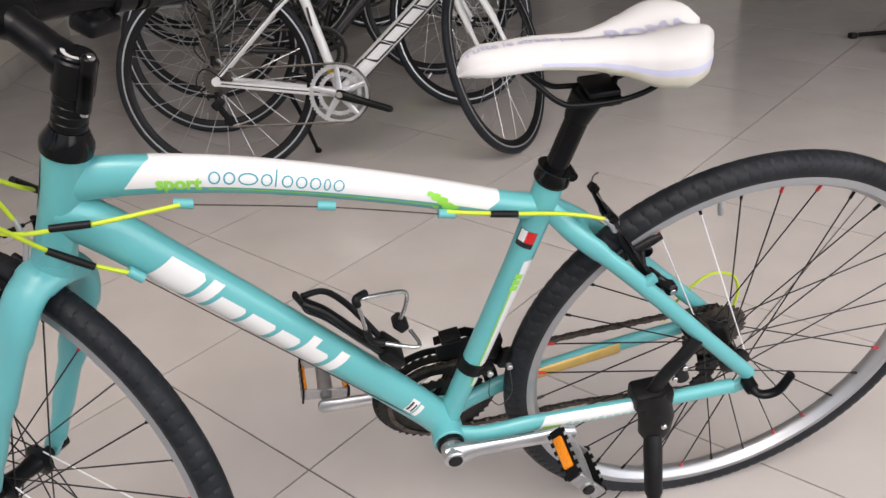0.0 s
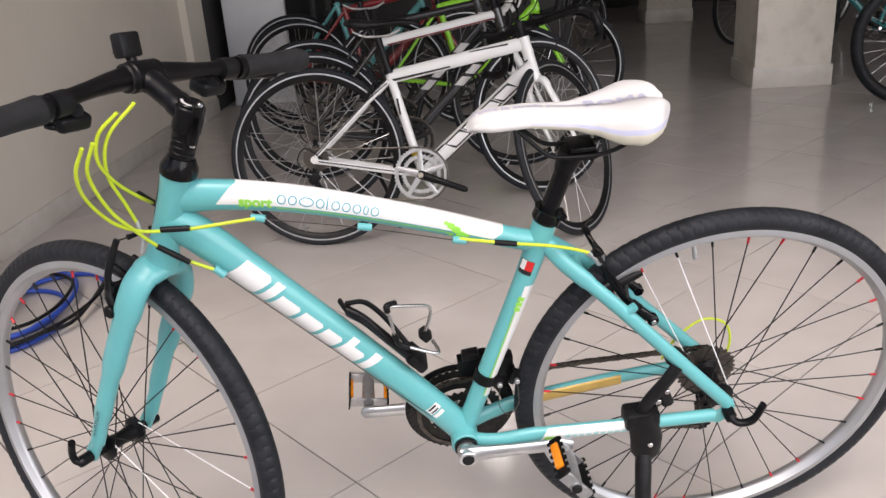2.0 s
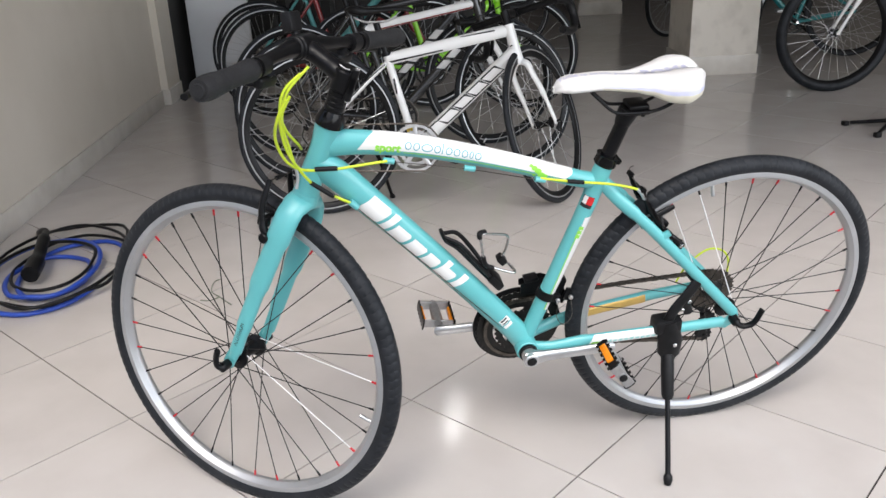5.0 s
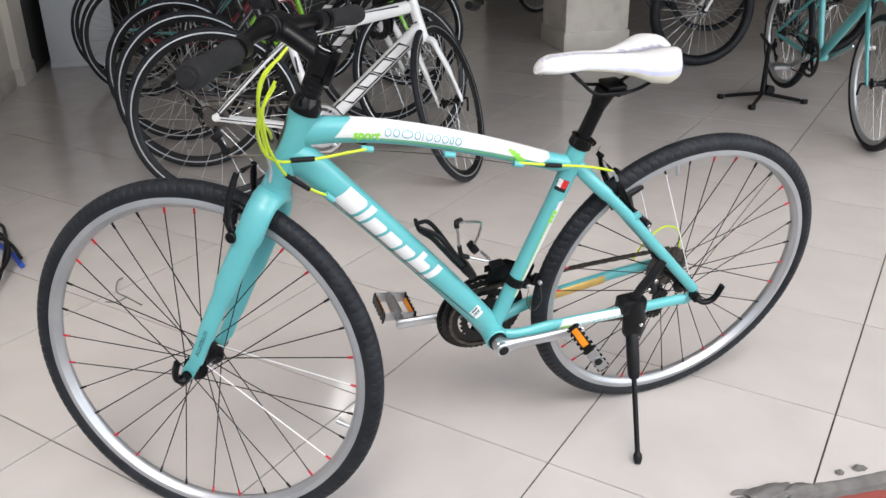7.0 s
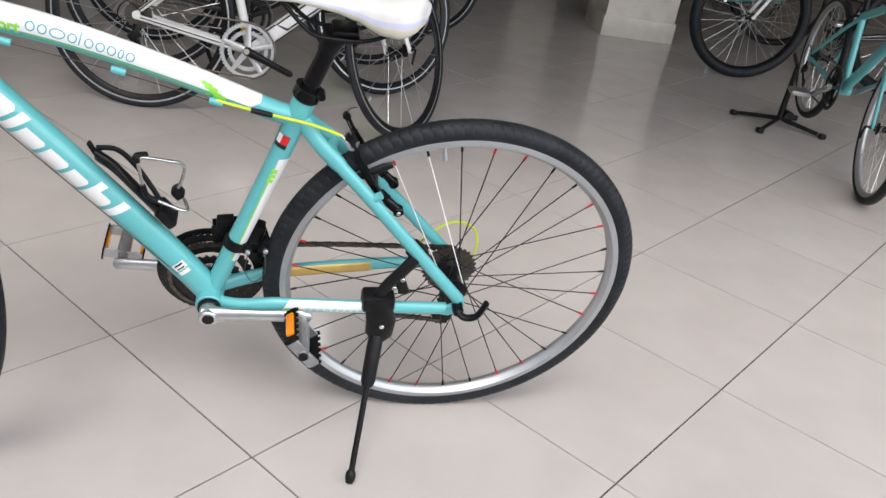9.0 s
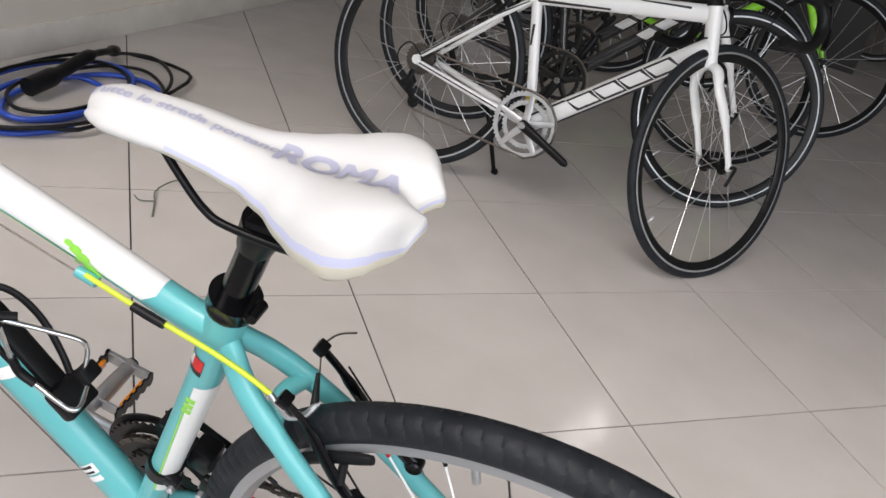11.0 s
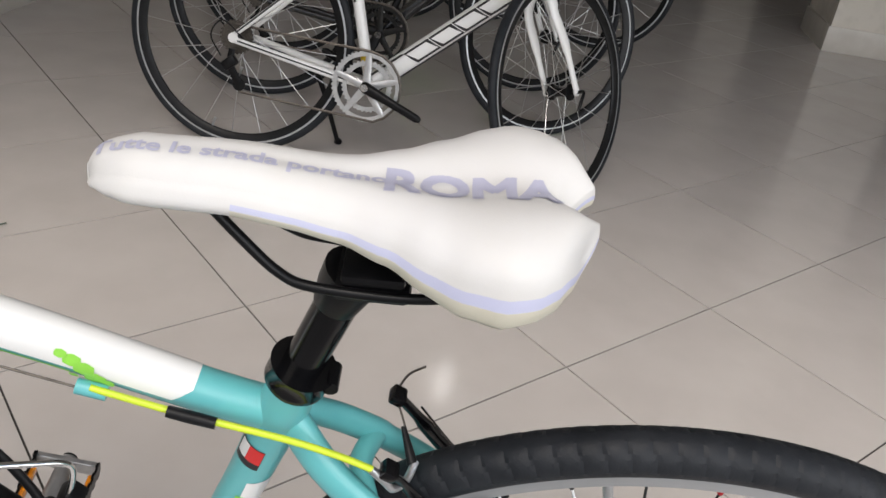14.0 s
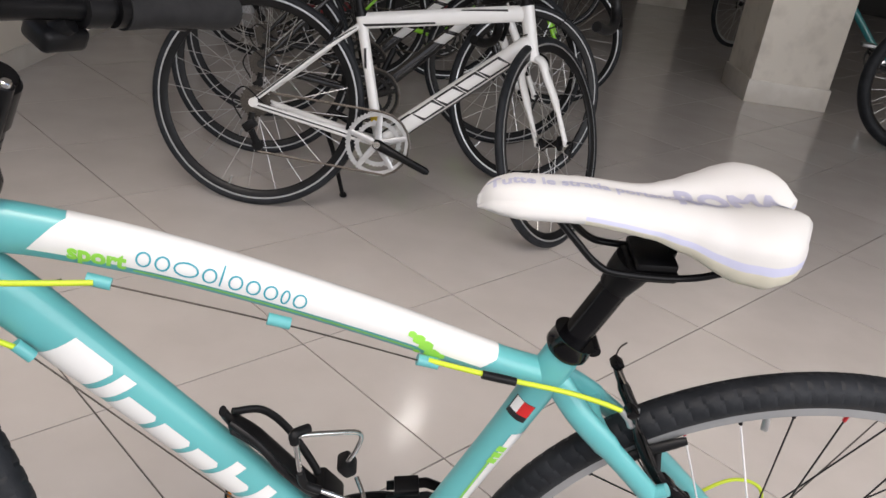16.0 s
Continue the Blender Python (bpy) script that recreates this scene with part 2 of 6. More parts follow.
class Pipe:
    """A tube in the bike's own x-z plane that decals can be laid on: s metres along, v metres round from its left side (up: +)."""

    def __init__(self, ctrl, radii, n=10):
        self.p = curve_points(ctrl, n)
        cr = curve_points([(*r, 0) for r in radii], n) if len(radii) > 2 else [Vector((*r, 0)) for r in radii]
        self.r = [(r.x, r.y) for r in cr]
        self.s = [0.0]
        for a, b in zip(self.p, self.p[1:]):
            self.s.append(self.s[-1] + (b - a).length)

    def mesh(self, seg=28):
        return tube(bmesh.new(), self.p, self.r, seg, side=(0, 1, 0))

    def lay(self, bm, proud=0.0006, flip=1):
        for v in bm.verts:
            s = min(max(v.co.x, 0), self.s[-1] - 1e-6)
            i = max(k for k in range(len(self.s) - 1) if self.s[k] <= s)
            t = (s - self.s[i]) / (self.s[i + 1] - self.s[i])
            p = self.p[i].lerp(self.p[i + 1], t)
            a = self.r[i][0] * (1 - t) + self.r[i + 1][0] * t + proud
            b = self.r[i][1] * (1 - t) + self.r[i + 1][1] * t + proud
            tan = (self.p[min(i + 2, len(self.p) - 1)] - self.p[max(i - 1, 0)]).normalized()
            side = Vector((0, -1, 0)) * flip
            up = tan.cross(Vector((0, -1, 0))).normalized()
            if up.z < 0:
                up = -up
            ang = v.co.y / ((a + b) / 2)
            v.co = p + side * (a * math.cos(ang)) + up * (b * math.sin(ang))
        return bm


# ---- bicycle pieces ----
SHARED = {}


def shared_part(key, make, name, parent, m=None, label="", angle=40.0):
    """A part whose mesh is made once and used again by every alike part."""
    if key in SHARED:
        ob = new(name, SHARED[key])
        ob.parent = parent
        if label:
            ob["label"] = label
    else:
        bm, mat = make()
        ob = part(name, bm, mat, parent, label, angle)
        SHARED[key] = ob.data
    if m is not None:
        ob.matrix_basis = m
    return ob


def tyre_mesh(R, width, blocks):
    """A tyre about the y axis; with blocks, its shoulders carry that many cut grooves."""
    bm = bmesh.new()
    w = width / 2
    angs = [-150, -128, -108, -90, -72, -56, -42, -28, -14, 0, 14, 28, 42, 56, 72, 90, 108, 128, 150]
    n = blocks * 5 if blocks else 96
    rings = []
    for k in range(n):
        a = 2 * math.pi * k / n
        ring = []
        for j, d in enumerate(angs):
            cut = 0.0
            if blocks:
                shift = abs(j - 9) // 2 + (0 if j > 9 else 2)
                if 26 <= abs(d) <= 74 and (k + shift) % 5 == 0:
                    cut = 0.0015
                elif abs(d) <= 15 and k % 5 == 2:
                    cut = 0.0006
            rr = w - cut
            ring.append(bm.verts.new(((R - w + rr * math.cos(radians(d))) * math.cos(a), rr * math.sin(radians(d)), (R - w + rr * math.cos(radians(d))) * math.sin(a))))
        rings.append(ring)
    m = len(angs)
    for k in range(n):
        p, q = rings[k], rings[(k + 1) % n]
        for j in range(m - 1):
            bm.faces.new((p[j], p[j + 1], q[j + 1], q[j]))
    return bm


def spoke_mesh(rim_r, flange_r, half, offset, nipple):
    bm = bmesh.new()
    rim = Vector((rim_r, 0, 0))
    hub = Vector((flange_r * math.cos(offset), half, flange_r * math.sin(offset)))
    d = (hub - rim).normalized()
    tube(bm, [rim, hub], 0.00115, 5)
    if nipple:
        k = len(bm.faces)
        tube(bm, [rim - d * 0.002, rim + d * 0.013], 0.0023, 6)
        bm.faces.ensure_lookup_table()
        for f in bm.faces[k:]:
            f.material_index = 1
    return bm


def wheel(parent, name, m, kind, R, width, rim_out, rim_in, rim_mat, spokes, spoke_mat, nipple_mat, white=(), hub_half=0.033, label=""):
    """A spoked wheel about the local y axis at the pose m; the rim is its own mesh, and tyre, hub and spokes hang on it."""
    w = width * 0.36

    def rim():
        bm = bmesh.new()
        track = rim_out - (0.010 if kind.startswith("hero") else 0.007)
        revolve(bm, [(rim_out + 0.002, -w), (rim_out - 0.002, -w - 0.001), (track, -w - 0.001), (track - 0.001, -w + 0.001), (rim_in + 0.003, -w * 0.55), (rim_in, -w * 0.2),
                     (rim_in, w * 0.2), (rim_in + 0.003, w * 0.55), (track - 0.001, w - 0.001), (track, w + 0.001), (rim_out - 0.002, w + 0.001), (rim_out + 0.002, w), (rim_out - 0.006, 0)], 120)
        if isinstance(rim_mat, tuple):
            for f in bm.faces:
                c = f.calc_center_median()
                r = math.hypot(c.x, c.z)
                f.material_index = 1 if r > track - 0.0005 and abs(c.y) > w * 0.9 else 0
        return bm, rim_mat
    ob = shared_part(kind + "rim", rim, name, parent, m, label)
    shared_part(kind + "tyre", lambda: (tyre_mesh(R, width, 124 if kind.startswith("hero") else 0), TYRE), "tyre", ob, angle=20.0)

    def hub():
        bm = bmesh.new()
        h = hub_half
        revolve(bm, [(0.0045, -h - 0.02), (0.009, -h - 0.02), (0.009, -h - 0.006), (0.024, -h - 0.003), (0.024, -h + 0.001), (0.015, -h + 0.006), (0.012, 0),
                     (0.015, h - 0.006), (0.024, h - 0.001), (0.024, h + 0.003), (0.009, h + 0.006), (0.009, h + 0.02), (0.0045, h + 0.02)], 24)
        return bm, BLACK
    shared_part(kind + "hub%d" % round(hub_half * 1e4), hub, "hub", ob)
    for i in range(spokes):
        side = 1 if i % 2 else -1
        lean = 1 if (i // 2) % 2 else -1
        mat = SPOKE_WHITE if i in white else spoke_mat
        key = "%sspoke%d%d%d%d" % (kind, side, lean, i in white, round(hub_half * 1e4))
        shared_part(key, lambda: (spoke_mesh(rim_in + 0.001, 0.021, side * hub_half, lean * radians(68), kind.startswith("hero")), (mat, nipple_mat if lean > 0 or not kind.startswith("hero") else BLACK)), "spoke", ob,
                    Matrix.Rotation(2 * math.pi * i / spokes, 4, "Y"))

    def valve():
        bm = bmesh.new()
        tube(bm, [(rim_in + 0.001, 0, 0), (rim_in - 0.012, 0, 0), (rim_in - 0.013, 0, 0), (rim_in - 0.026, 0, 0)], [0.0035, 0.0035, 0.0042, 0.0042], 10)
        return bm, ALLOY
    shared_part(kind + "valve", valve, "valve", ob, Matrix.Rotation(radians(5.6), 4, "Y"))
    return ob


def steer_matrix(top, bottom, degrees):
    t, b = Vector((top[0], 0, top[1])), Vector((bottom[0], 0, bottom[1]))
    return Matrix.Translation(b) @ Matrix.Rotation(radians(degrees), 4, (t - b).normalized()) @ Matrix.Translation(-b)


def moved(bm, m):
    bm.transform(m)
    return bm


# ---- the celeste hybrid bicycle ----
bike = thing("bicycle", "celeste green hybrid bicycle with white saddle leaning on its kickstand", "bicycle",
             pose(0.035, 0.133, 0.004, 12.0, 1.2, -1.5) @ Matrix.Scale(0.985, 4))
R_TYRE = 0.350
HEAD_TOP, HEAD_LOW = (-0.836, 0.830), (-0.884, 0.698)
STEER = steer_matrix(HEAD_TOP, HEAD_LOW, -37.0)
BB = Vector((-0.443, 0, 0.284))

# frame tubes
head_pipe = Pipe([(-0.8365, 0, 0.829), (-0.845, 0, 0.806), (-0.860, 0, 0.765), (-0.874, 0, 0.726), (-0.8845, 0, 0.697)],
                 [(0.0235, 0.0245), (0.021, 0.022), (0.020, 0.021), (0.021, 0.022), (0.023, 0.024)])
head_tube = part("head_tube", head_pipe.mesh(32), CELESTE, bike)
top_pipe = Pipe([(-0.845, 0, 0.792), (-0.78, 0, 0.789), (-0.69, 0, 0.776), (-0.59, 0, 0.7525), (-0.48, 0, 0.7205), (-0.373, 0, 0.685), (-0.314, 0, 0.671)],
                [(0.017, 0.026), (0.017, 0.0235), (0.017, 0.0215), (0.0165, 0.0200), (0.016, 0.0185), (0.0155, 0.0172), (0.0155, 0.0170)])
top_tube = part("top_tube", top_pipe.mesh(36), CELESTE, bike)
down_pipe = Pipe([(-0.868, 0, 0.757), (-0.829, 0, 0.728), (-0.760, 0, 0.654), (-0.692, 0, 0.580), (-0.564, 0, 0.436), (-0.479, 0, 0.335), (-0.443, 0, 0.288)],
                 [(0.021, 0.027), (0.0225, 0.0285), (0.0225, 0.0275), (0.0225, 0.0265), (0.022, 0.026), (0.0225, 0.0255), (0.023, 0.0255)])
down_tube = part("down_tube", down_pipe.mesh(36), CELESTE, bike)
seat_pipe = Pipe([(-0.443, 0, 0.284), (-0.404, 0, 0.410), (-0.348, 0, 0.588), (-0.323, 0, 0.675), (-0.3135, 0, 0.7115)],
                 [(0.0165, 0.0165), (0.0165, 0.0165), (0.0168, 0.0168), (0.0185, 0.0185), (0.0180, 0.0180)])
seat_tube = part("seat_tube", seat_pipe.mesh(32), CELESTE, bike)
part("bottom_bracket_shell", disc(bmesh.new(), 0.0245, -0.036, 0.036, 32, BB, 0.002), CELESTE, bike)
for s in (-1, 1):
    stay = tube(bmesh.new(), curve_points([(-0.314, s * 0.006, 0.672), (-0.285, s * 0.024, 0.643), (-0.245, s * 0.036, 0.608), (-0.19, s * 0.046, 0.556), (-0.08, s * 0.060, 0.444), (0.000, s * 0.0665, 0.362)], 6),
                [(0.010, 0.0135)] * 12 + [(0.0098, 0.0115)] * 19, 20, side=(0, 1, 0))
    tube(stay, [(-0.19, s * 0.046, 0.556), (-0.176, s * 0.050, 0.5705)], [0.0085, 0.007], 14)
    part("seat_stay", stay, CELESTE, bike)
    lower = tube(bmesh.new(), curve_points([(-0.430, s * 0.022, 0.284), (-0.388, s * 0.036, 0.291), (-0.31, s * 0.046, 0.309), (-0.15, s * 0.060, 0.327), (-0.02, s * 0.0665, 0.338)], 8),
                 [(0.011, 0.0145)] * 16 + [(0.010, 0.0125)] * 17, 20, side=(0, 1, 0))
    chain_stay = part("chain_stay", lower, CELESTE, bike)
    drop = bmesh.new()
    prism(drop, [(-0.034, 0.326), (-0.012, 0.322), (0.006, 0.333), (0.013, 0.348), (0.011, 0.362), (0.0, 0.371), (-0.010, 0.366), (-0.008, 0.352), (-0.016, 0.345), (-0.032, 0.349)], s * 0.0665 - 0.004, s * 0.0665 + 0.004, 0.0012)
    part("dropout", drop, CELESTE, bike)
    if s < 0:
        shape = flat_shape([[(0.112, -0.013), (0.135, 0.016), (0.300, 0.0145), (0.300, -0.010)]])
        lay = Pipe([(-0.430, -0.022, 0.284), (-0.388, -0.036, 0.291), (-0.31, -0.046, 0.309), (-0.15, -0.060, 0.327), (-0.02, -0.0665, 0.338)], [(0.0108, 0.0138), (0.0108, 0.0138), (0.0108, 0.0138), (0.0103, 0.0130), (0.010, 0.0125)])
        part("white_panel", lay.lay(slice_grid(shape, 0.02, 0.003), 0.0006), WHITE_PAINT, chain_stay, "white printed panel")
        pale = material("pale_teal_print", (0.35, 0.62, 0.6), 0.4)
        for k in range(10):
            bars = flat_shape([[(0.160 + 0.012 * k, -0.006), (0.169 + 0.012 * k, -0.006), (0.170 + 0.012 * k, 0.0 + 0.002 * (k in (0, 4, 9))), (0.161 + 0.012 * k, 0.0)]])
            part("model_mark", lay.lay(slice_grid(bars, 0.02, 0.003), 0.0009), pale, chain_stay, "pale teal bar")
        bars = flat_shape([[(0.118, -0.008), (0.150, -0.008), (0.155, -0.001), (0.128, 0.001)]])
        part("lime_mark", lay.lay(slice_grid(bars, 0.02, 0.003), 0.0009), LIME_DECAL, chain_stay)
    else:
        guard = tube(bmesh.new(), [(-0.34, 0.0335, 0.309), (-0.25, 0.0415, 0.319), (-0.15, 0.0495, 0.3295)], [(0.0035, 0.011)] * 3, 12, side=(0, 1, 0))
        part("chain_stay_guard", guard, GOLD, chain_stay, "gold film with dark print")
bridge = tube(bmesh.new(), curve_points([(-0.252, -0.034, 0.617), (-0.262, 0, 0.622), (-0.252, 0.034, 0.617)], 6), 0.009, 16)
part("stay_bridge", bridge, CELESTE, bike)

# frame graphics
part("white_panel", top_pipe.lay(slice_grid(flat_shape([[(0.055, -0.006), (0.463, -0.001), (0.474, 0.012), (0.474, 0.045), (0.463, 0.056), (0.11, 0.078), (0.075, 0.078), (0.082, 0.026)]]), 0.012, 0.005), 0.0006), WHITE_PAINT, top_tube, "glossy white printed panel")
part("lime_line", top_pipe.lay(slice_grid(flat_shape([[(0.14, -0.0085), (0.395, -0.0065), (0.395, -0.0048), (0.14, -0.0068)]]), 0.012, 0.005), 0.0007), LIME_DECAL, top_tube)
words, width = flat_text("sport", 0.021, 0.0009)
bmesh.ops.scale(words, vec=(0.047 / width, 1, 1), verts=words.verts)
bmesh.ops.translate(words, vec=(0.087, -0.0075, 0), verts=words.verts)
part("sport_lettering", top_pipe.lay(slice_grid(words, 0.008, 0.004), 0.0011), LIME_DECAL, top_tube, "lime green word")
# the model name: ten thin outlined signs
signs = []
x = 0.140
for k, tall in enumerate((0, 0, 0, 0, 1, 0, 0, 0, 2, 0)):
    wd = 0.021 if k == 2 else (0.004 if tall == 1 else 0.0125 if tall == 0 else 0.008)
    top = 0.018 if tall == 1 else 0.0155 if tall == 2 else 0.0125
    th = 0.0016
    y0 = -0.001
    sign = []
    if tall == 1:
        sign.append([(x, y0), (x + th, y0), (x + th, top), (x, top)])
    else:
        cx, cy, ra, rb = x + wd / 2, (y0 + 0.0125) / 2, wd / 2, (0.0125 - y0) / 2
        ring_pts = [(math.cos(2 * math.pi * j / 16), math.sin(2 * math.pi * j / 16)) for j in range(17)]
        sign += [[(cx + ra * c0, cy + rb * s0), (cx + ra * c1, cy + rb * s1), (cx + (ra - th) * c1, cy + (rb - th) * s1), (cx + (ra - th) * c0, cy + (rb - th) * s0)] for (c0, s0), (c1, s1) in zip(ring_pts, ring_pts[1:])]
    signs.append(sign)
    x += wd + 0.0028
for poly_set in signs:
    part("model_mark", top_pipe.lay(slice_grid(flat_shape(poly_set), 0.01, 0.004), 0.0011), PRINT_TEAL, top_tube, "thin teal outlined shape")
# lime lizard blot
blot = []
for cx, cy, r in ((0.394, 0.006, 0.006), (0.403, 0.002, 0.007), (0.412, -0.004, 0.0075), (0.386, 0.009, 0.004), (0.398, -0.007, 0.0035), (0.417, -0.011, 0.004), (0.421, -0.003, 0.004)):
    blot.append([(cx + r * math.cos(a * 0.7854) * (1 + 0.2 * (a % 2)), cy + r * 0.8 * math.sin(a * 0.7854)) for a in range(8)])
for k, poly in enumerate(blot):
    part("lime_blot", top_pipe.lay(slice_grid(flat_shape([poly]), 0.01, 0.005), 0.0011 + 0.0002 * k), LIME_DECAL, top_tube)
# the maker's mark on the down tube: seven slanted white blocks
shape = []


def slant(x0, x1, y0, y1, cut=0.0):
    k = 0.22
    shape.append([(x0 + k * y0, y0), (x1 + k * y0 - cut, y0), (x1 + k * (y0 + cut), y0 + cut), (x1 + k * (y1 - cut), y1 - cut), (x1 + k * y1 - cut, y1), (x0 + k * y1, y1)] if cut else
                 [(x0 + k * y0, y0), (x1 + k * y0, y0), (x1 + k * y1, y1), (x0 + k * y1, y1)])


LOW, MID, TALL = -0.0205, 0.0085, 0.0215
x = 0.120
for x0, x1, top, cut in ((0.0, 0.043, TALL, 0.006), (0.049, 0.062, TALL, 0), (0.068, 0.101, MID, 0.004), (0.107, 0.140, MID, 0.004), (0.146, 0.174, MID, 0.004), (0.180, 0.192, TALL, 0), (0.192, 0.214, MID, 0.004), (0.221, 0.234, TALL, 0)):
    slant(x + x0, x + x1, LOW, top, cut)
for poly in shape:
    block_bm = flat_shape([[(x + 1.19 * (px - x), py) for px, py in poly]])
    part("maker_mark", down_pipe.lay(slice_grid(block_bm, 0.012, 0.004), 0.0007), WHITE_PAINT, down_tube, "large slanted white block")
part("gold_line", down_pipe.lay(slice_grid(flat_shape([[(0.10, -0.0235), (0.46, -0.0235), (0.46, -0.0222), (0.10, -0.0222)]]), 0.012, 0.004), 0.0007), material("olive_line_print", (0.2, 0.3, 0.12), 0.4), down_tube)
part("frame_sticker", down_pipe.lay(slice_grid(flat_shape([[(0.535, -0.006), (0.550, -0.006), (0.550, 0.016), (0.535, 0.016)], [(0.553, -0.006), (0.561, -0.006), (0.561, 0.014), (0.553, 0.014)]]), 0.012, 0.004), 0.0007), WHITE_PAINT, down_tube, "small white sticker")
part("frame_sticker_print", down_pipe.lay(slice_grid(flat_shape([[(0.537, -0.003), (0.541, -0.003), (0.541, 0.012), (0.537, 0.012)], [(0.545, -0.003), (0.548, -0.003), (0.548, 0.011), (0.545, 0.011)]]), 0.012, 0.004), 0.0011), PRINT_BLACK, down_tube)
part("white_stripe", seat_pipe.lay(slice_grid(flat_shape([[(0.100, -0.028), (0.340, -0.028), (0.332, 0.001), (0.100, -0.005)]]), 0.02, 0.004), 0.0006), WHITE_PAINT, seat_tube, "white stripe")
part("lime_line", seat_pipe.lay(slice_grid(flat_shape([[(0.100, -0.0045), (0.300, 0.0010), (0.300, 0.0030), (0.100, -0.0025)]]), 0.02, 0.004), 0.0007), LIME_DECAL, seat_tube)
part("size_mark", seat_pipe.lay(slice_grid(flat_shape([[(0.283 + 0.010 * k, -0.006), (0.291 + 0.010 * k, -0.006), (0.291 + 0.010 * k, 0.004), (0.283 + 0.010 * k, 0.004)] for k in range(3)]), 0.02, 0.004), 0.0010), LIME_DECAL, seat_tube, "lime green size mark")
part("seat_tube_badge", seat_pipe.lay(slice_grid(flat_shape([[(0.352, -0.0010), (0.378, -0.0010), (0.378, 0.0230), (0.352, 0.0230)]]), 0.02, 0.004), 0.0007), PRINT_BLACK, seat_tube, "black badge")
part("seat_tube_badge_red", seat_pipe.lay(slice_grid(flat_shape([[(0.360, -0.0005), (0.3775, -0.0005), (0.3775, 0.0120), (0.360, 0.0120)]]), 0.02, 0.004), 0.0010), material("red_print", (0.6, 0.02, 0.02), 0.4), seat_tube, "red field")
part("seat_tube_badge_white", seat_pipe.lay(slice_grid(flat_shape([[(0.360, 0.0120), (0.3775, 0.0120), (0.3775, 0.0215), (0.360, 0.0215)]]), 0.02, 0.004), 0.0010), WHITE_PAINT, seat_tube)
badge = flat_shape([[(0.030 + 0.032 * math.cos(a * 0.5236) + 0.02, 0.036 + 0.009 * math.sin(a * 0.5236)) for a in range(12)]])
part("head_badge", head_pipe.lay(slice_grid(badge, 0.01, 0.004), 0.0008), material("dark_bronze_badge", (0.10, 0.085, 0.05), 0.4, 0.3), head_tube, "dark bronze badge")

# wheels
front_wheel = wheel(bike, "front_wheel", STEER @ pose(-1.034, 0, 0.329, 0, 10, 0), "hero_front", 0.354, 0.0375, 0.322, 0.3025, RIM_ALLOY, 32, SPOKE_BLACK, RED, white=(31, 2), hub_half=0.030)
rear_wheel = wheel(bike, "rear_wheel", pose(0, 0, R_TYRE, 0, -110, 0), "hero", 0.354, 0.0375, 0.322, 0.3035, RIM_ALLOY, 32, SPOKE_BLACK, RED, white=(31, 0), hub_half=0.030)

# fork
fork = bmesh.new()
tube(fork, [(-0.8835, 0, 0.698), (-0.8915, 0, 0.676)], [0.0245, 0.026], 28)
for s in (-1, 1):
    tube(fork, curve_points([(-0.889, 0, 0.683), (-0.893, s * 0.026, 0.674), (-0.899, s * 0.043, 0.655), (-0.913, s * 0.0515, 0.615), (-0.947, s * 0.055, 0.537), (-0.988, s * 0.056, 0.437), (-1.015, s * 0.056, 0.367), (-1.025, s * 0.056, 0.344)], 5),
         [(0.017, 0.026)] * 6 + [(0.0145, 0.0245)] * 10 + [(0.0125, 0.021)] * 6 + [(0.011, 0.0165)] * 5 + [(0.010, 0.0135)] * 5 + [(0.0085, 0.010)] * 4, 22, side=(0, 1, 0))
    prism(fork, [(-1.018, 0.363), (-1.032, 0.360), (-1.045, 0.339), (-1.047, 0.325), (-1.038, 0.317), (-1.028, 0.319), (-1.022, 0.331), (-1.014, 0.349)], s * 0.056 - 0.0045, s * 0.056 + 0.0045, 0.001)
    tube(fork, [(-0.915, s * 0.051, 0.606), (-0.937, s * 0.051, 0.614)], [0.009, 0.0075], 14)
fork_part = part("fork", moved(fork, STEER), CELESTE, bike)
words, width = flat_text("ALUMINUM", 0.011)
bmesh.ops.transform(words, matrix=STEER @ Matrix.Translation((-1.006, -0.0690, 0.378)) @ Matrix(((0.375, -0.927, 0, 0), (0, 0, -1, 0), (0.927, 0.375, 0, 0), (0, 0, 0, 1))), verts=words.verts)
part("fork_lettering", words, PRINT_BLACK, fork_part)
part("front_axle_lever", moved(tube(bmesh.new(), curve_points([(-1.034, -0.062, 0.330), (-1.034, -0.082, 0.330), (-1.040, -0.088, 0.337), (-1.040, -0.090, 0.353), (-1.034, -0.092, 0.371)], 5), [0.010] * 6 + [(0.006, 0.008)] * 15, 12), STEER), BLACK, bike)
part("front_axle_nut", moved(disc(bmesh.new(), 0.010, 0.06, 0.078, 16, (-1.034, 0, 0.330)), STEER), BLACK, bike)
lever = tube(bmesh.new(), curve_points([(0.0, -0.070, 0.350), (0.0, -0.090, 0.350), (0.012, -0.099, 0.347), (0.030, -0.104, 0.358), (0.040, -0.106, 0.392)], 5), [0.0105] * 6 + [(0.0055, 0.0075)] * 15, 12)
part("rear_axle_lever", lever, BLACK, bike)
part("rear_axle_nut", disc(bmesh.new(), 0.011, 0.07, 0.086, 16, (0, 0, R_TYRE)), BLACK, bike)

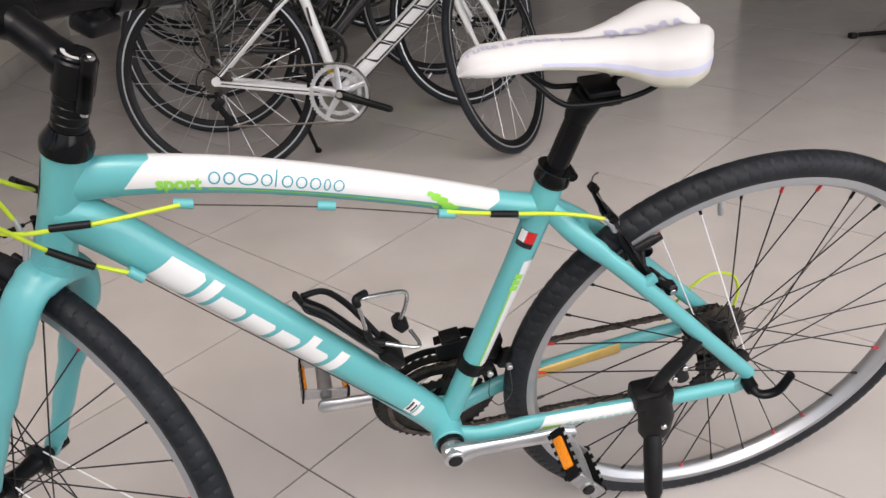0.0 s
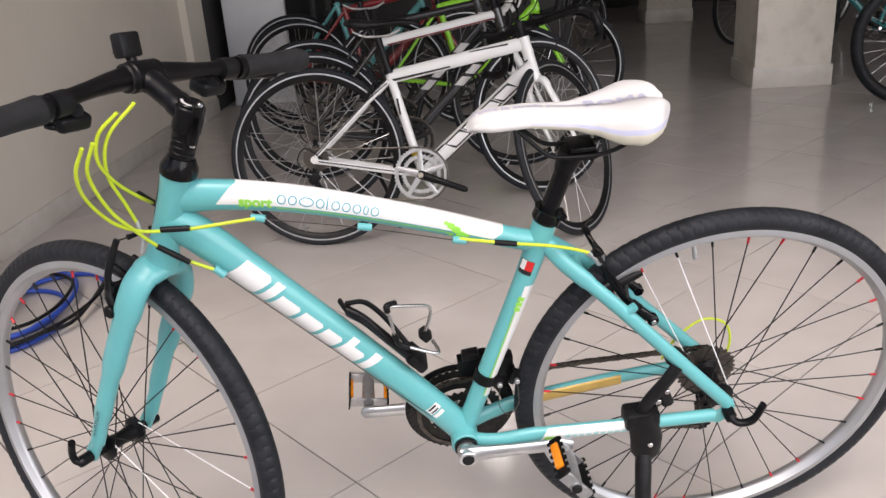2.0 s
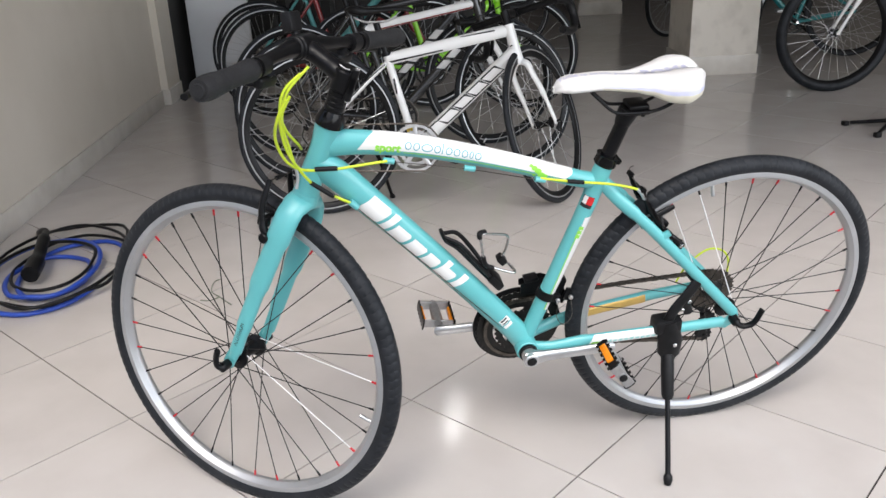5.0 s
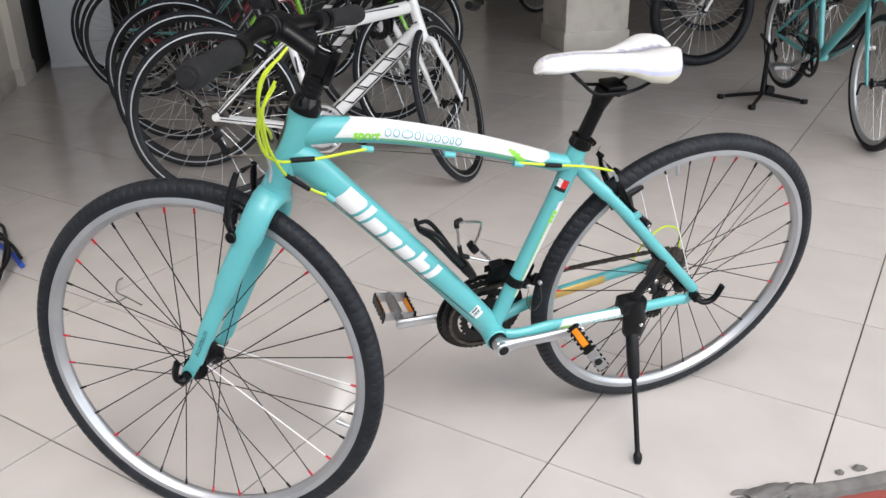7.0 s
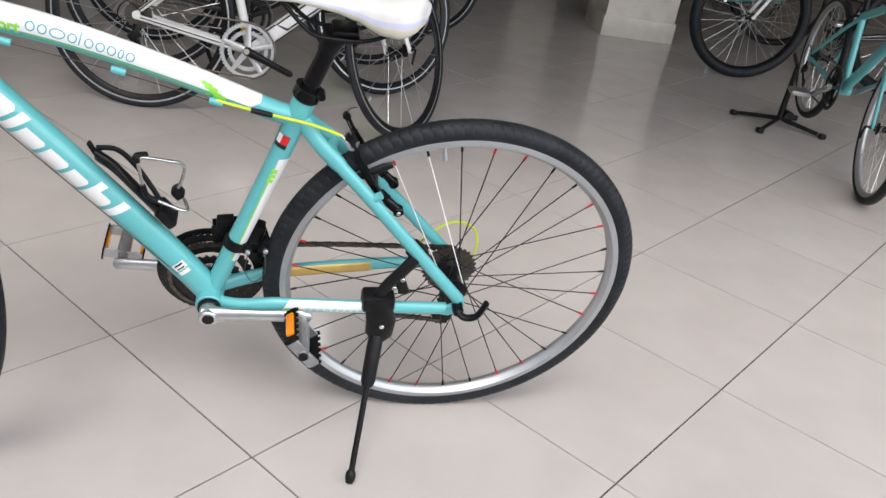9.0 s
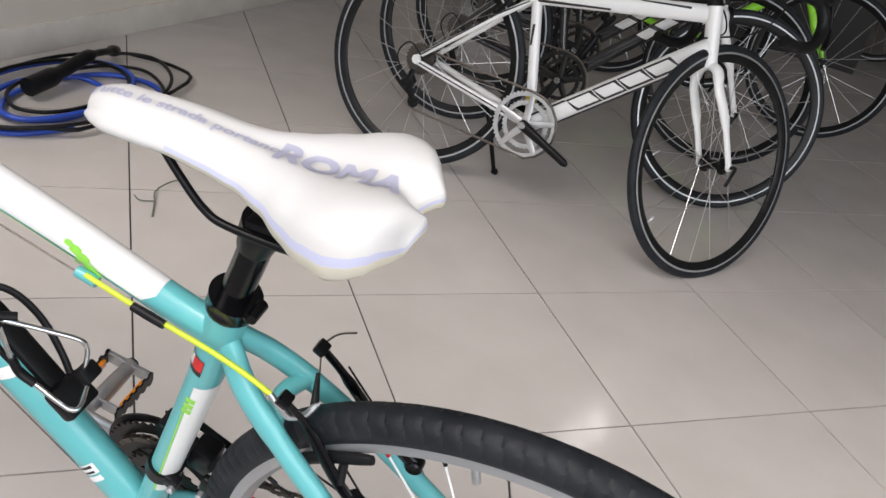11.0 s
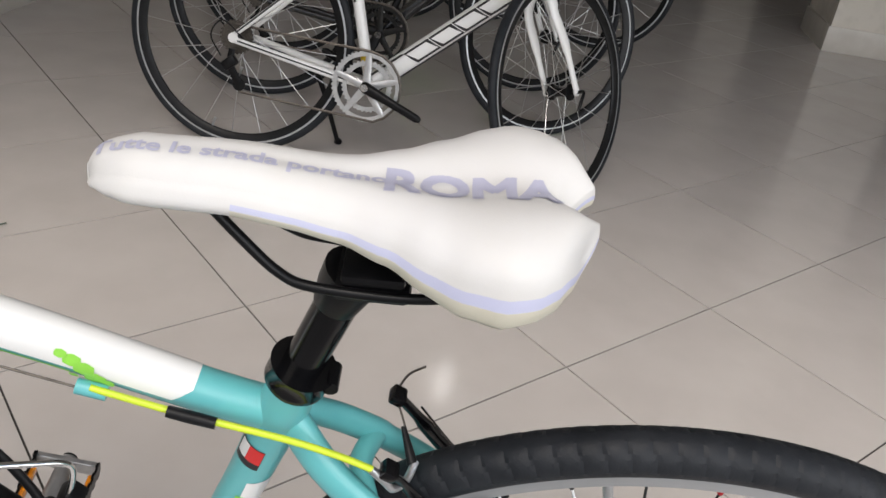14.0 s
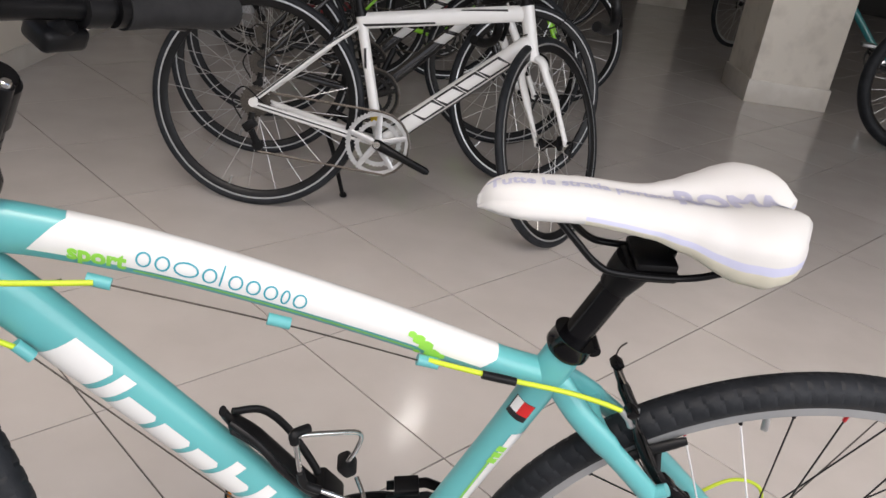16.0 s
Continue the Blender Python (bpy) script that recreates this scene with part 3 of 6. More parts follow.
# headset, stem and handlebar
hs = revolve(bmesh.new(), [(0.0, -0.002), (0.0262, -0.002), (0.0268, 0.004), (0.0262, 0.010), (0.0215, 0.020), (0.0185, 0.026), (0.0, 0.026)], 36, closed=False)
axis = (Vector((HEAD_TOP[0], 0, HEAD_TOP[1])) - Vector((HEAD_LOW[0], 0, HEAD_LOW[1]))).normalized()
STACK = Matrix.Translation((HEAD_TOP[0], 0, HEAD_TOP[1])) @ Vector((0, 1, 0)).rotation_difference(axis).to_matrix().to_4x4()
part("headset_cover", moved(hs, STEER @ STACK), BLACK_GLOSS, bike)
for k in range(4):
    part("spacer", moved(disc(bmesh.new(), 0.0180, 0.0262 + 0.0095 * k, 0.0352 + 0.0095 * k, 32, bevel=0.0008), STEER @ STACK), BLACK, bike)
stem = bmesh.new()
disc(stem, 0.0205, 0.0645, 0.1035, 32, bevel=0.002)
stem.transform(STACK)
tube(stem, curve_points([(-0.806, 0, 0.914), (-0.825, 0, 0.926), (-0.862, 0, 0.946), (-0.880, 0, 0.954)], 5), [(0.0195, 0.0175)] * 6 + [(0.0175, 0.0165)] * 6 + [(0.021, 0.0175)] * 4, 24, side=(0, 1, 0))
disc(stem, 0.0215, -0.024, 0.024, 28, (-0.886, 0, 0.957), 0.002)
for z in (0.078, 0.092):
    b = disc(bmesh.new(), 0.0075, -0.022, 0.022, 12, (-0.022, 0, 0))
    b.transform(STACK @ Matrix.Translation((0, z, 0)) @ Matrix.Rotation(radians(180), 4, "Y"))
    merge(stem, b)
stem_part = part("stem", moved(stem, STEER), BLACK, bike)
for z in (0.078, 0.092):
    b = disc(bmesh.new(), 0.0042, -0.026, 0.026, 10, (0.024, 0, 0), 0.0008)
    b.transform(STEER @ STACK @ Matrix.Translation((0, z, 0)))
    part("bolt", b, CHROME, stem_part, "silver bolt")
cap = disc(bmesh.new(), 0.0175, 0.1035, 0.1075, 32, bevel=0.0012)
part("stem_cap", moved(cap, STEER @ STACK), BLACK_GLOSS, stem_part)
ring = revolve(bmesh.new(), [(0.0105, 0.1077), (0.0145, 0.1077), (0.0145, 0.1080), (0.0105, 0.1080)], 36)
for f in [f for f in ring.faces if math.atan2(f.calc_center_median().z, f.calc_center_median().x) < 0.4]:
    ring.faces.remove(f)
part("cap_print", moved(ring, STEER @ STACK), SADDLE_WHITE, stem_part)
BAR = [(-0.860, -0.300, 0.930), (-0.868, -0.20, 0.938), (-0.880, -0.09, 0.952), (-0.886, -0.03, 0.957), (-0.886, 0.03, 0.957), (-0.880, 0.09, 0.954), (-0.868, 0.20, 0.950), (-0.860, 0.300, 0.948)]
bar_line = curve_points(BAR, 6)
bar = tube(bmesh.new(), bar_line, [0.0112 + 0.0046 * max(0, 1 - max(0, abs(p.y) - 0.035) / 0.06) for p in bar_line], 20)
bar_part = part("handlebar", moved(bar, STEER), BLACK, bike)
for s in (-1, 1):
    e, i = Vector(BAR[0 if s < 0 else -1]), Vector(BAR[1 if s < 0 else -2])
    d = (e - i).normalized()
    pts = [i - d * 0.025 + d * (0.135 * k / 9) for k in range(10)]
    g = tube(bmesh.new(), pts, [0.0185, 0.0178, 0.0168, 0.0165, 0.0165, 0.0168, 0.0178, (0.019, 0.0185), (0.019, 0.0185), (0.0165, 0.0165)], 22)
    end = tube(g, [pts[-1], pts[-1] + d * 0.003], [0.011, 0.010], 16)
    grip = part("grip", moved(g, STEER), GRIP_RUBBER, bike, "black rubber grip")
    part("grip_collar", moved(tube(bmesh.new(), [pts[0] - d * 0.010, pts[0]], 0.0165, 18), STEER), BLACK, grip)
    # brake lever, its clamp and blade
    c = i - d * 0.055
    lv = tube(bmesh.new(), [c - d * 0.012, c + d * 0.012], 0.0165, 18)
    tube(lv, curve_points([c + Vector((-0.012, 0, -0.004)), c + Vector((-0.034, s * 0.006, -0.012)), c + Vector((-0.046, s * 0.030, -0.017))], 5), [(0.009, 0.011)] * 11, 12)
    lv_part = part("brake_lever", moved(lv, STEER), PLASTIC, bike)
    blade = tube(bmesh.new(), curve_points([c + Vector((-0.044, s * 0.026, -0.018)), c + Vector((-0.050, s * 0.07, -0.026)), c + Vector((-0.040, s * 0.11, -0.028)), c + Vector((-0.030, s * 0.145, -0.030))], 6), [(0.0055, 0.0065)] * 19, 10)
    part("lever_blade", moved(blade, STEER), BLACK, lv_part)
    pod = box(bmesh.new(), (0.036, 0.048, 0.022), Matrix.Translation(c + d * 0.012 + Vector((-0.018, -s * 0.035, -0.024))) @ Matrix.Rotation(radians(18), 4, "Y"), 0.007, 3)
    tube(pod, [c + Vector((0, -s * 0.022, -0.010)), c + Vector((-0.014, -s * 0.03, -0.022))], 0.010, 12)
    pod_part = part("shifter", moved(pod, STEER), PLASTIC, bike, "black trigger shifter")
    part("shifter_paddle", moved(box(bmesh.new(), (0.020, 0.042, 0.008), Matrix.Translation(c + d * 0.004 + Vector((-0.022, -s * 0.020, -0.034))) @ Matrix.Rotation(radians(-12), 4, "X"), 0.0035, 2), STEER), BLACK, pod_part)
    part("bolt", moved(disc(bmesh.new(), 0.0045, -0.006, 0.006, 10, c + Vector((-0.012, 0, -0.018)), 0.0008), STEER), CHROME, lv_part, "silver bolt")
mount = bmesh.new()
box(mount, (0.022, 0.034, 0.034), pose(-0.908, -0.004, 0.997, 0, -10, 0), 0.004, 2)
tube(mount, [(-0.905, -0.004, 0.984), (-0.892, -0.004, 0.968)], 0.007, 12)
disc(mount, 0.020, -0.012, 0.004, 22, (-0.887, -0.02, 0.957), 0.002)
mount_part = part("lamp_mount", moved(mount, STEER), PLASTIC, bike, "small ribbed black mount")
for k in range(5):
    part("rib", moved(box(bmesh.new(), (0.004, 0.028, 0.003), pose(-0.9195, -0.004, 0.987 + 0.005 * k, 0, -10, 0), 0.0008, 1), STEER), PLASTIC, mount_part)

# cables
CABLES = [
    ([(-0.905, -0.135, 0.935), (-0.922, -0.13, 0.900), (-0.928, -0.11, 0.855), (-0.915, -0.08, 0.802), (-0.891, -0.055, 0.771), (-0.859, -0.034, 0.756), (-0.827, -0.033, 0.756), (-0.773, -0.030, 0.760), (-0.738, -0.024, 0.760)], YELLOW),
    ([(-0.900, -0.11, 0.930), (-0.918, -0.105, 0.886), (-0.912, -0.085, 0.824), (-0.895, -0.06, 0.775), (-0.876, -0.042, 0.737), (-0.857, -0.036, 0.716), (-0.832, -0.034, 0.699), (-0.806, -0.030, 0.682)], YELLOW),
    ([(-0.880, -0.055, 0.945), (-0.909, -0.06, 0.918), (-0.918, -0.06, 0.880), (-0.910, -0.035, 0.835), (-0.893, -0.005, 0.795), (-0.886, 0.03, 0.765)], YELLOW),
    ([(-0.865, -0.025, 0.945), (-0.905, -0.040, 0.905), (-0.916, -0.045, 0.855), (-0.908, -0.03, 0.800), (-0.902, -0.022, 0.765)], YELLOW),
]
for pts, mat in CABLES:
    part("cable", tube(bmesh.new(), curve_points(pts, 8), 0.0026, 10), mat, bike, "bright yellow cable casing")
part("cable", tube(bmesh.new(), curve_points([(-0.447, -0.021, 0.700), (-0.399, -0.025, 0.693), (-0.363, -0.027, 0.688), (-0.313, -0.030, 0.682), (-0.277, -0.033, 0.675), (-0.252, -0.036, 0.668)], 8), 0.0026, 10), YELLOW, bike, "bright yellow cable casing")
part("brake_noodle", tube(bmesh.new(), curve_points([(-0.254, -0.036, 0.669), (-0.243, -0.037, 0.657), (-0.236, -0.034, 0.645), (-0.227, -0.022, 0.640), (-0.222, -0.008, 0.643)], 6), 0.0031, 10), ALLOY, bike)
part("cable", tube(bmesh.new(), curve_points([(-0.07, 0.070, 0.352), (-0.045, 0.078, 0.392), (0.0, 0.084, 0.425), (0.045, 0.085, 0.412), (0.060, 0.082, 0.365), (0.040, 0.076, 0.30)], 8), 0.0024, 10), YELLOW, bike, "bright yellow cable casing")
for a, b in (((-0.868, -0.037, 0.760), (-0.828, -0.035, 0.758)), ((-0.876, -0.043, 0.737), (-0.838, -0.037, 0.703)), ((-0.395, -0.0265, 0.6925), (-0.362, -0.0285, 0.6885)), ((-0.897, 0.0, 0.80), (-0.885, 0.032, 0.762))):
    part("cable_sleeve", tube(bmesh.new(), [a, Vector(a).lerp(Vector(b), 0.5), b], [0.0042, 0.0045, 0.0042], 12), PLASTIC, bike, "black rubber sleeve")
for x, z in ((-0.735, 0.7580), (-0.585, 0.7310), (-0.447, 0.6965)):
    part("cable_stop", tube(bmesh.new(), [(x - 0.010, -0.0195, z + 0.002), (x + 0.010, -0.0195, z - 0.002)], [0.0056, 0.0056], 12), CELESTE, bike)
part("cable_stop", tube(bmesh.new(), [(-0.808, -0.0275, 0.684), (-0.795, -0.0275, 0.670)], 0.0062, 12), CELESTE, bike)
part("brake_wire", tube(bmesh.new(), curve_points([(-0.735, -0.0205, 0.7575), (-0.585, -0.0205, 0.7295), (-0.447, -0.0205, 0.696)], 8), 0.0009, 6), STEEL, bike)
part("gear_wire", tube(bmesh.new(), [(-0.797, -0.027, 0.671), (-0.50, -0.020, 0.345), (-0.445, -0.010, 0.268)], 0.0009, 6), STEEL, bike)

# drivetrain
crank = bmesh.new()
a, b = Vector((-0.443, -0.056, 0.284)), Vector((-0.277, -0.072, 0.305))
d = (b - a).normalized()
tube(crank, [a - d * 0.014, a - d * 0.010, a + d * 0.012, a + d * 0.03, a.lerp(b, 0.5), b - d * 0.02, b - d * 0.004, b + d * 0.010, b + d * 0.014], [(0.009, 0.010), (0.013, 0.0165), (0.013, 0.0175), (0.0085, 0.0145), (0.0075, 0.0125), (0.0075, 0.0125), (0.008, 0.015), (0.0075, 0.011), (0.005, 0.006)], 18, side=(0, 1, 0))
disc(crank, 0.0165, -0.070, -0.036, 24, a * Vector((1, 0, 1)), 0.002)
crank_arm = part("crank_arm", crank, ALLOY, bike, "silver alloy crank arm")
part("crank_cap", disc(bmesh.new(), 0.0105, -0.0725, -0.066, 20, a * Vector((1, 0, 1))), PLASTIC, crank_arm)
part("bearing_cup", disc(bmesh.new(), 0.0205, -0.044, -0.034, 24, BB), BLACK, bike)
crank = bmesh.new()
a, b = Vector((-0.443, 0.068, 0.284)), Vector((-0.611, 0.092, 0.261))
d = (b - a).normalized()
tube(crank, [a, a + d * 0.03, a.lerp(b, 0.5), b - d * 0.02, b + d * 0.008, b + d * 0.014], [(0.012, 0.017), (0.0085, 0.0145), (0.0075, 0.0125), (0.0075, 0.0125), (0.008, 0.013), (0.005, 0.006)], 18, side=(0, 1, 0))
part("crank_arm", crank, ALLOY, bike, "silver alloy crank arm")
for r, t, y in ((0.0955, 46, 0.054), (0.0765, 36, 0.046), (0.0565, 26, 0.038)):
    cr = gear(bmesh.new(), r - 0.018, r, t, y, y + 0.0025, BB)
    for k in range(4):
        box(cr, (r - 0.012, 0.0022, 0.014), Matrix.Translation(BB + Vector((0, y + 0.0012, 0))) @ Matrix.Rotation(radians(90 * k + 20), 4, "Y") @ Matrix.Translation(((r - 0.012) / 2, 0, 0)))
    part("chainring", cr, RING_BLACK, bike)
guard = gear(bmesh.new(), 0.088, 0.1005, 30, 0.062, 0.0645, BB, 0.0)
part("chain_guard", guard, PLASTIC, bike)
for k, (r, t) in enumerate(((0.054, 30), (0.050, 27), (0.045, 24), (0.041, 21), (0.036, 18), (0.031, 16), (0.027, 14))):
    part("sprocket", gear(bmesh.new(), 0.017, r, t, 0.0345 + 0.0036 * k, 0.036 + 0.0036 * k, (0, 0, R_TYRE)), STEEL, bike)


def chain_run(pts):
    """Links along a line: narrow and wide plates by turns."""
    bm = bmesh.new()
    pts = [Vector(p) for p in pts]
    total = sum((q - p).length for p, q in zip(pts, pts[1:]))
    n = int(total / 0.0127)
    step, k = total / n, 0
    for p, q in zip(pts, pts[1:]):
        m = max(1, round((q - p).length / step))
        d = (q - p) / m
        for i in range(m):
            c = p + d * (i + 0.5)
            w = 0.0034 if k % 2 else 0.0024
            rot = Vector((1, 0, 0)).rotation_difference(d.normalized()).to_matrix().to_4x4()
            for s in (-1, 1):
                ln = d.length * 0.62
                prof = [(-ln, 0.0), (-ln * 0.8, 0.0036), (-ln * 0.35, 0.0040), (0, 0.0028), (ln * 0.35, 0.0040), (ln * 0.8, 0.0036), (ln, 0), (ln * 0.8, -0.0036), (ln * 0.35, -0.0040), (0, -0.0028), (-ln * 0.35, -0.0040), (-ln * 0.8, -0.0036)]
                b = prism(bmesh.new(), prof, s * w - 0.0006, s * w + 0.0006)
                b.transform(Matrix.Translation(c) @ rot)
                merge(bm, b)
            b = disc(bmesh.new(), 0.0032, -w, w, 8, bevel=0.0003)
            b.transform(Matrix.Translation(c + d * 0.5) @ rot)
            merge(bm, b)
            k += 1
    return bm


arc = [BB + Vector((0.0765 * math.cos(radians(t)), 0.047, 0.0765 * math.sin(radians(t)))) for t in range(92, 272, 12)]
part("chain", chain_run([(0.004, 0.047, 0.392), (-0.22, 0.047, 0.381), *arc, (-0.20, 0.052, 0.210), (0.018, 0.056, 0.188)]), STEEL, bike, "oily bicycle chain")
rd = bmesh.new()
box(rd, (0.045, 0.022, 0.034), pose(0.004, 0.070, 0.283, 0, 35, 0), 0.006, 2)
tube(rd, [(0.006, 0.072, 0.325), (0.006, 0.072, 0.295)], 0.009, 14)
tube(rd, [(0.018, 0.066, 0.262), (0.030, 0.060, 0.215), (0.018, 0.058, 0.196)], [(0.003, 0.014)] * 3, 10, side=(0, 1, 0))
rd_part = part("rear_derailleur", rd, PLASTIC, bike)
for x, z in ((0.022, 0.245), (0.020, 0.200)):
    part("jockey_wheel", gear(bmesh.new(), 0.004, 0.021, 11, 0.053, 0.058, (x, 0, z), 0.003), PLASTIC, rd_part)
fd = bmesh.new()
tube(fd, [seat_pipe.p[10] - Vector((0.003, 0, 0.009)), seat_pipe.p[10] + Vector((0.003, 0, 0.009))], 0.0205, 24)
box(fd, (0.018, 0.012, 0.020), pose(-0.387, -0.012, 0.406, 0, 20, 0), 0.003)
box(fd, (0.030, 0.030, 0.040), pose(-0.372, 0.030, 0.412, 0, 15, 0), 0.005)
box(fd, (0.024, 0.010, 0.030), pose(-0.350, 0.005, 0.398, 0, 15, 0), 0.004)
prism(fd, [(-0.448, 0.408), (-0.40, 0.420), (-0.352, 0.398), (-0.340, 0.362), (-0.350, 0.356), (-0.366, 0.388), (-0.40, 0.402), (-0.446, 0.392)], 0.060, 0.062)
prism(fd, [(-0.448, 0.408), (-0.40, 0.420), (-0.352, 0.398), (-0.340, 0.362), (-0.350, 0.346), (-0.380, 0.370), (-0.40, 0.384), (-0.446, 0.382)], 0.040, 0.042)
box(fd, (0.03, 0.024, 0.010), pose(-0.425, 0.05, 0.417, 0, -10, 0), 0.002)
fd_part = part("front_derailleur", fd, BLACK, bike)
part("derailleur_clip", disc(bmesh.new(), 0.0045, -0.0245, -0.018, 12, (-0.383, 0, 0.404), 0.0008), ALLOY, fd_part)
part("derailleur_clip", disc(bmesh.new(), 0.0045, -0.016, -0.008, 12, (-0.352, 0, 0.402), 0.0008), ALLOY, fd_part)
part("derailleur_wire", tube(bmesh.new(), curve_points([(-0.383, -0.024, 0.402), (-0.385, -0.030, 0.368), (-0.370, -0.034, 0.348), (-0.352, -0.030, 0.366), (-0.352, -0.016, 0.398)], 8), 0.0008, 6), STEEL, bike)


def pedal(at, tilt, side, parent):
    m = Matrix.Translation(at) @ Matrix.Rotation(radians(tilt), 4, "Y")
    body = bmesh.new()
    tube(body, [(0, -side * 0.045, 0), (0, -side * 0.02, 0), (0, side * 0.02, 0), (0, side * 0.044, 0)], [0.008, 0.0125, 0.0115, 0.010], 16)
    for s in (-1, 1):
        prism(body, [(0, -0.010), (s * 0.034, -0.011), (s * 0.036, 0.0), (s * 0.034, 0.011), (0, 0.010)], side * 0.034, side * 0.041, 0.001)
        prism(body, [(0, -0.010), (s * 0.034, -0.011), (s * 0.036, 0.0), (s * 0.034, 0.011), (0, 0.010)], -side * 0.034, -side * 0.030, 0.001)
    ob = part("pedal", moved(body, m), CHROMED_PLASTIC, parent, "worn alloy cage pedal")
    part("axle_cap", moved(disc(bmesh.new(), 0.0085, 0.040 if side > 0 else -0.048, 0.048 if side > 0 else -0.040, 16), m), PLASTIC, ob)
    for s in (-1, 1):
        cage = bmesh.new()
        box(cage, (0.003, 0.084, 0.020), Matrix.Translation((s * 0.036, 0, 0)), 0.0012, 1)
        for k in range(6):
            for z in (-1, 1):
                box(cage, (0.003, 0.006, 0.005), Matrix.Translation((s * 0.036, -0.035 + 0.014 * k, z * 0.0115)))
        c = part("cage", moved(cage, m), BLACK, ob)
        box_r = box(bmesh.new(), (0.007, 0.050, 0.0145), Matrix.Translation((s * (0.0405 if side < 0 else 0.0325), 0, 0)), 0.002, 2)
        part("reflector", moved(box_r, m), AMBER, ob, "amber reflector")


pedal((-0.279, -0.124, 0.303), 52, -1, bike)
pedal((-0.611, 0.150, 0.261), 8, 1, bike)

# brakes
for s in (-1, 1):
    w = 0.052 if s > 0 else 0.030
    arm = tube(bmesh.new(), curve_points([(-0.136, s * w, 0.526), (-0.158, s * w, 0.544), (-0.186, s * w * 0.97, 0.572), (-0.222, s * w * 0.85, 0.628), (-0.241, s * 0.034, 0.664)], 5), [(0.007, 0.009)] * 6 + [(0.0040, 0.0070)] * 9 + [(0.0034, 0.0048)] * 6, 12, side=(0, 1, 0))
    disc(arm, 0.0095, s * w - 0.008, s * w + 0.008, 16, (-0.138, 0, 0.527), 0.002)
    box(arm, (0.024, 0.012, 0.014), pose(-0.166, s * w * 0.9, 0.553, 0, 42, 0), 0.003)
    box(arm, (0.012, 0.014, 0.010), pose(-0.241, s * 0.033, 0.665, 0, 30, 0), 0.002)
    tube(arm, curve_points([(-0.150, s * (w + 0.006), 0.532), (-0.185, s * (w + 0.005), 0.575), (-0.220, s * (w * 0.9 + 0.004), 0.632)], 4), 0.0011, 6)
    b = part("rear_brake_arm", arm, BLACK_GLOSS, bike, "black brake arm")
    pad = tube(bmesh.new(), [(-0.226, s * 0.0185, 0.570), (-0.200, s * 0.0185, 0.590), (-0.172, s * 0.0185, 0.606), (-0.160, s * 0.0185, 0.612)], [(0.005, 0.0070)] * 3 + [(0.004, 0.005)], 12, side=(0, 1, 0))
    tube(pad, [(-0.186, s * 0.020, 0.592), (-0.184, s * w, 0.574)], 0.0045, 10)
    part("brake_pad", pad, PLASTIC, b)
    part("pivot_bolt", disc(bmesh.new(), 0.0042, s * (w + 0.009) - 0.002, s * (w + 0.009) + 0.002, 12, (-0.138, 0, 0.527), 0.0005), CHROME, b, "silver bolt")
    arm = tube(bmesh.new(), curve_points([(-0.937, s * 0.051, 0.614), (-0.946, s * 0.052, 0.634), (-0.950, s * 0.048, 0.666), (-0.944, s * 0.036, 0.706), (-0.941, s * 0.032, 0.718)], 5), [(0.008, 0.008)] * 6 + [(0.0045, 0.0065)] * 9 + [(0.004, 0.0055)] * 6, 12, side=(0, 1, 0))
    disc(arm, 0.010, s * 0.052 - 0.014, s * 0.052 + 0.014, 16, (-0.939, 0, 0.614), 0.002)
    box(arm, (0.022, 0.014, 0.020), pose(-0.948, s * 0.045, 0.642, 0, 10, 0), 0.003)
    b = part("front_brake_arm", moved(arm, STEER), BLACK, bike, "black brake arm")
    pad = tube(bmesh.new(), [(-0.975, s * 0.020, 0.665), (-0.942, s * 0.020, 0.652), (-0.905, s * 0.020, 0.634)], [(0.006, 0.0075)] * 3, 12, side=(0, 1, 0))
    tube(pad, [(-0.942, s * 0.020, 0.650), (-0.946, s * 0.046, 0.648)], 0.005, 10)
    part("brake_pad", moved(pad, STEER), PLASTIC, b)
part("brake_link_wire", tube(bmesh.new(), [(-0.222, -0.008, 0.643), (-0.243, 0.036, 0.664)], 0.0009, 6), STEEL, bike)
part("noodle_boot", tube(bmesh.new(), [(-0.224, -0.010, 0.6425), (-0.234, 0.014, 0.654)], [0.0042, 0.002], 10), PLASTIC, bike)
part("cable_end", tube(bmesh.new(), curve_points([(-0.243, 0.036, 0.664), (-0.235, 0.052, 0.668), (-0.222, 0.066, 0.664)], 5), 0.0010, 6), STEEL, bike)
part("brake_link_wire", moved(tube(bmesh.new(), [(-0.941, -0.034, 0.716), (-0.941, 0.034, 0.716)], 0.0012, 6), STEER), STEEL, bike)
part("noodle_boot", moved(tube(bmesh.new(), [(-0.941, -0.012, 0.716), (-0.941, 0.016, 0.716)], [0.0045, 0.0025], 10), STEER), PLASTIC, bike)
part("brake_noodle", tube(bmesh.new(), curve_points([(-0.902, -0.022, 0.768), (-0.898, -0.028, 0.742), (-0.902, -0.034, 0.722)], 6), 0.0030, 10), ALLOY, bike)

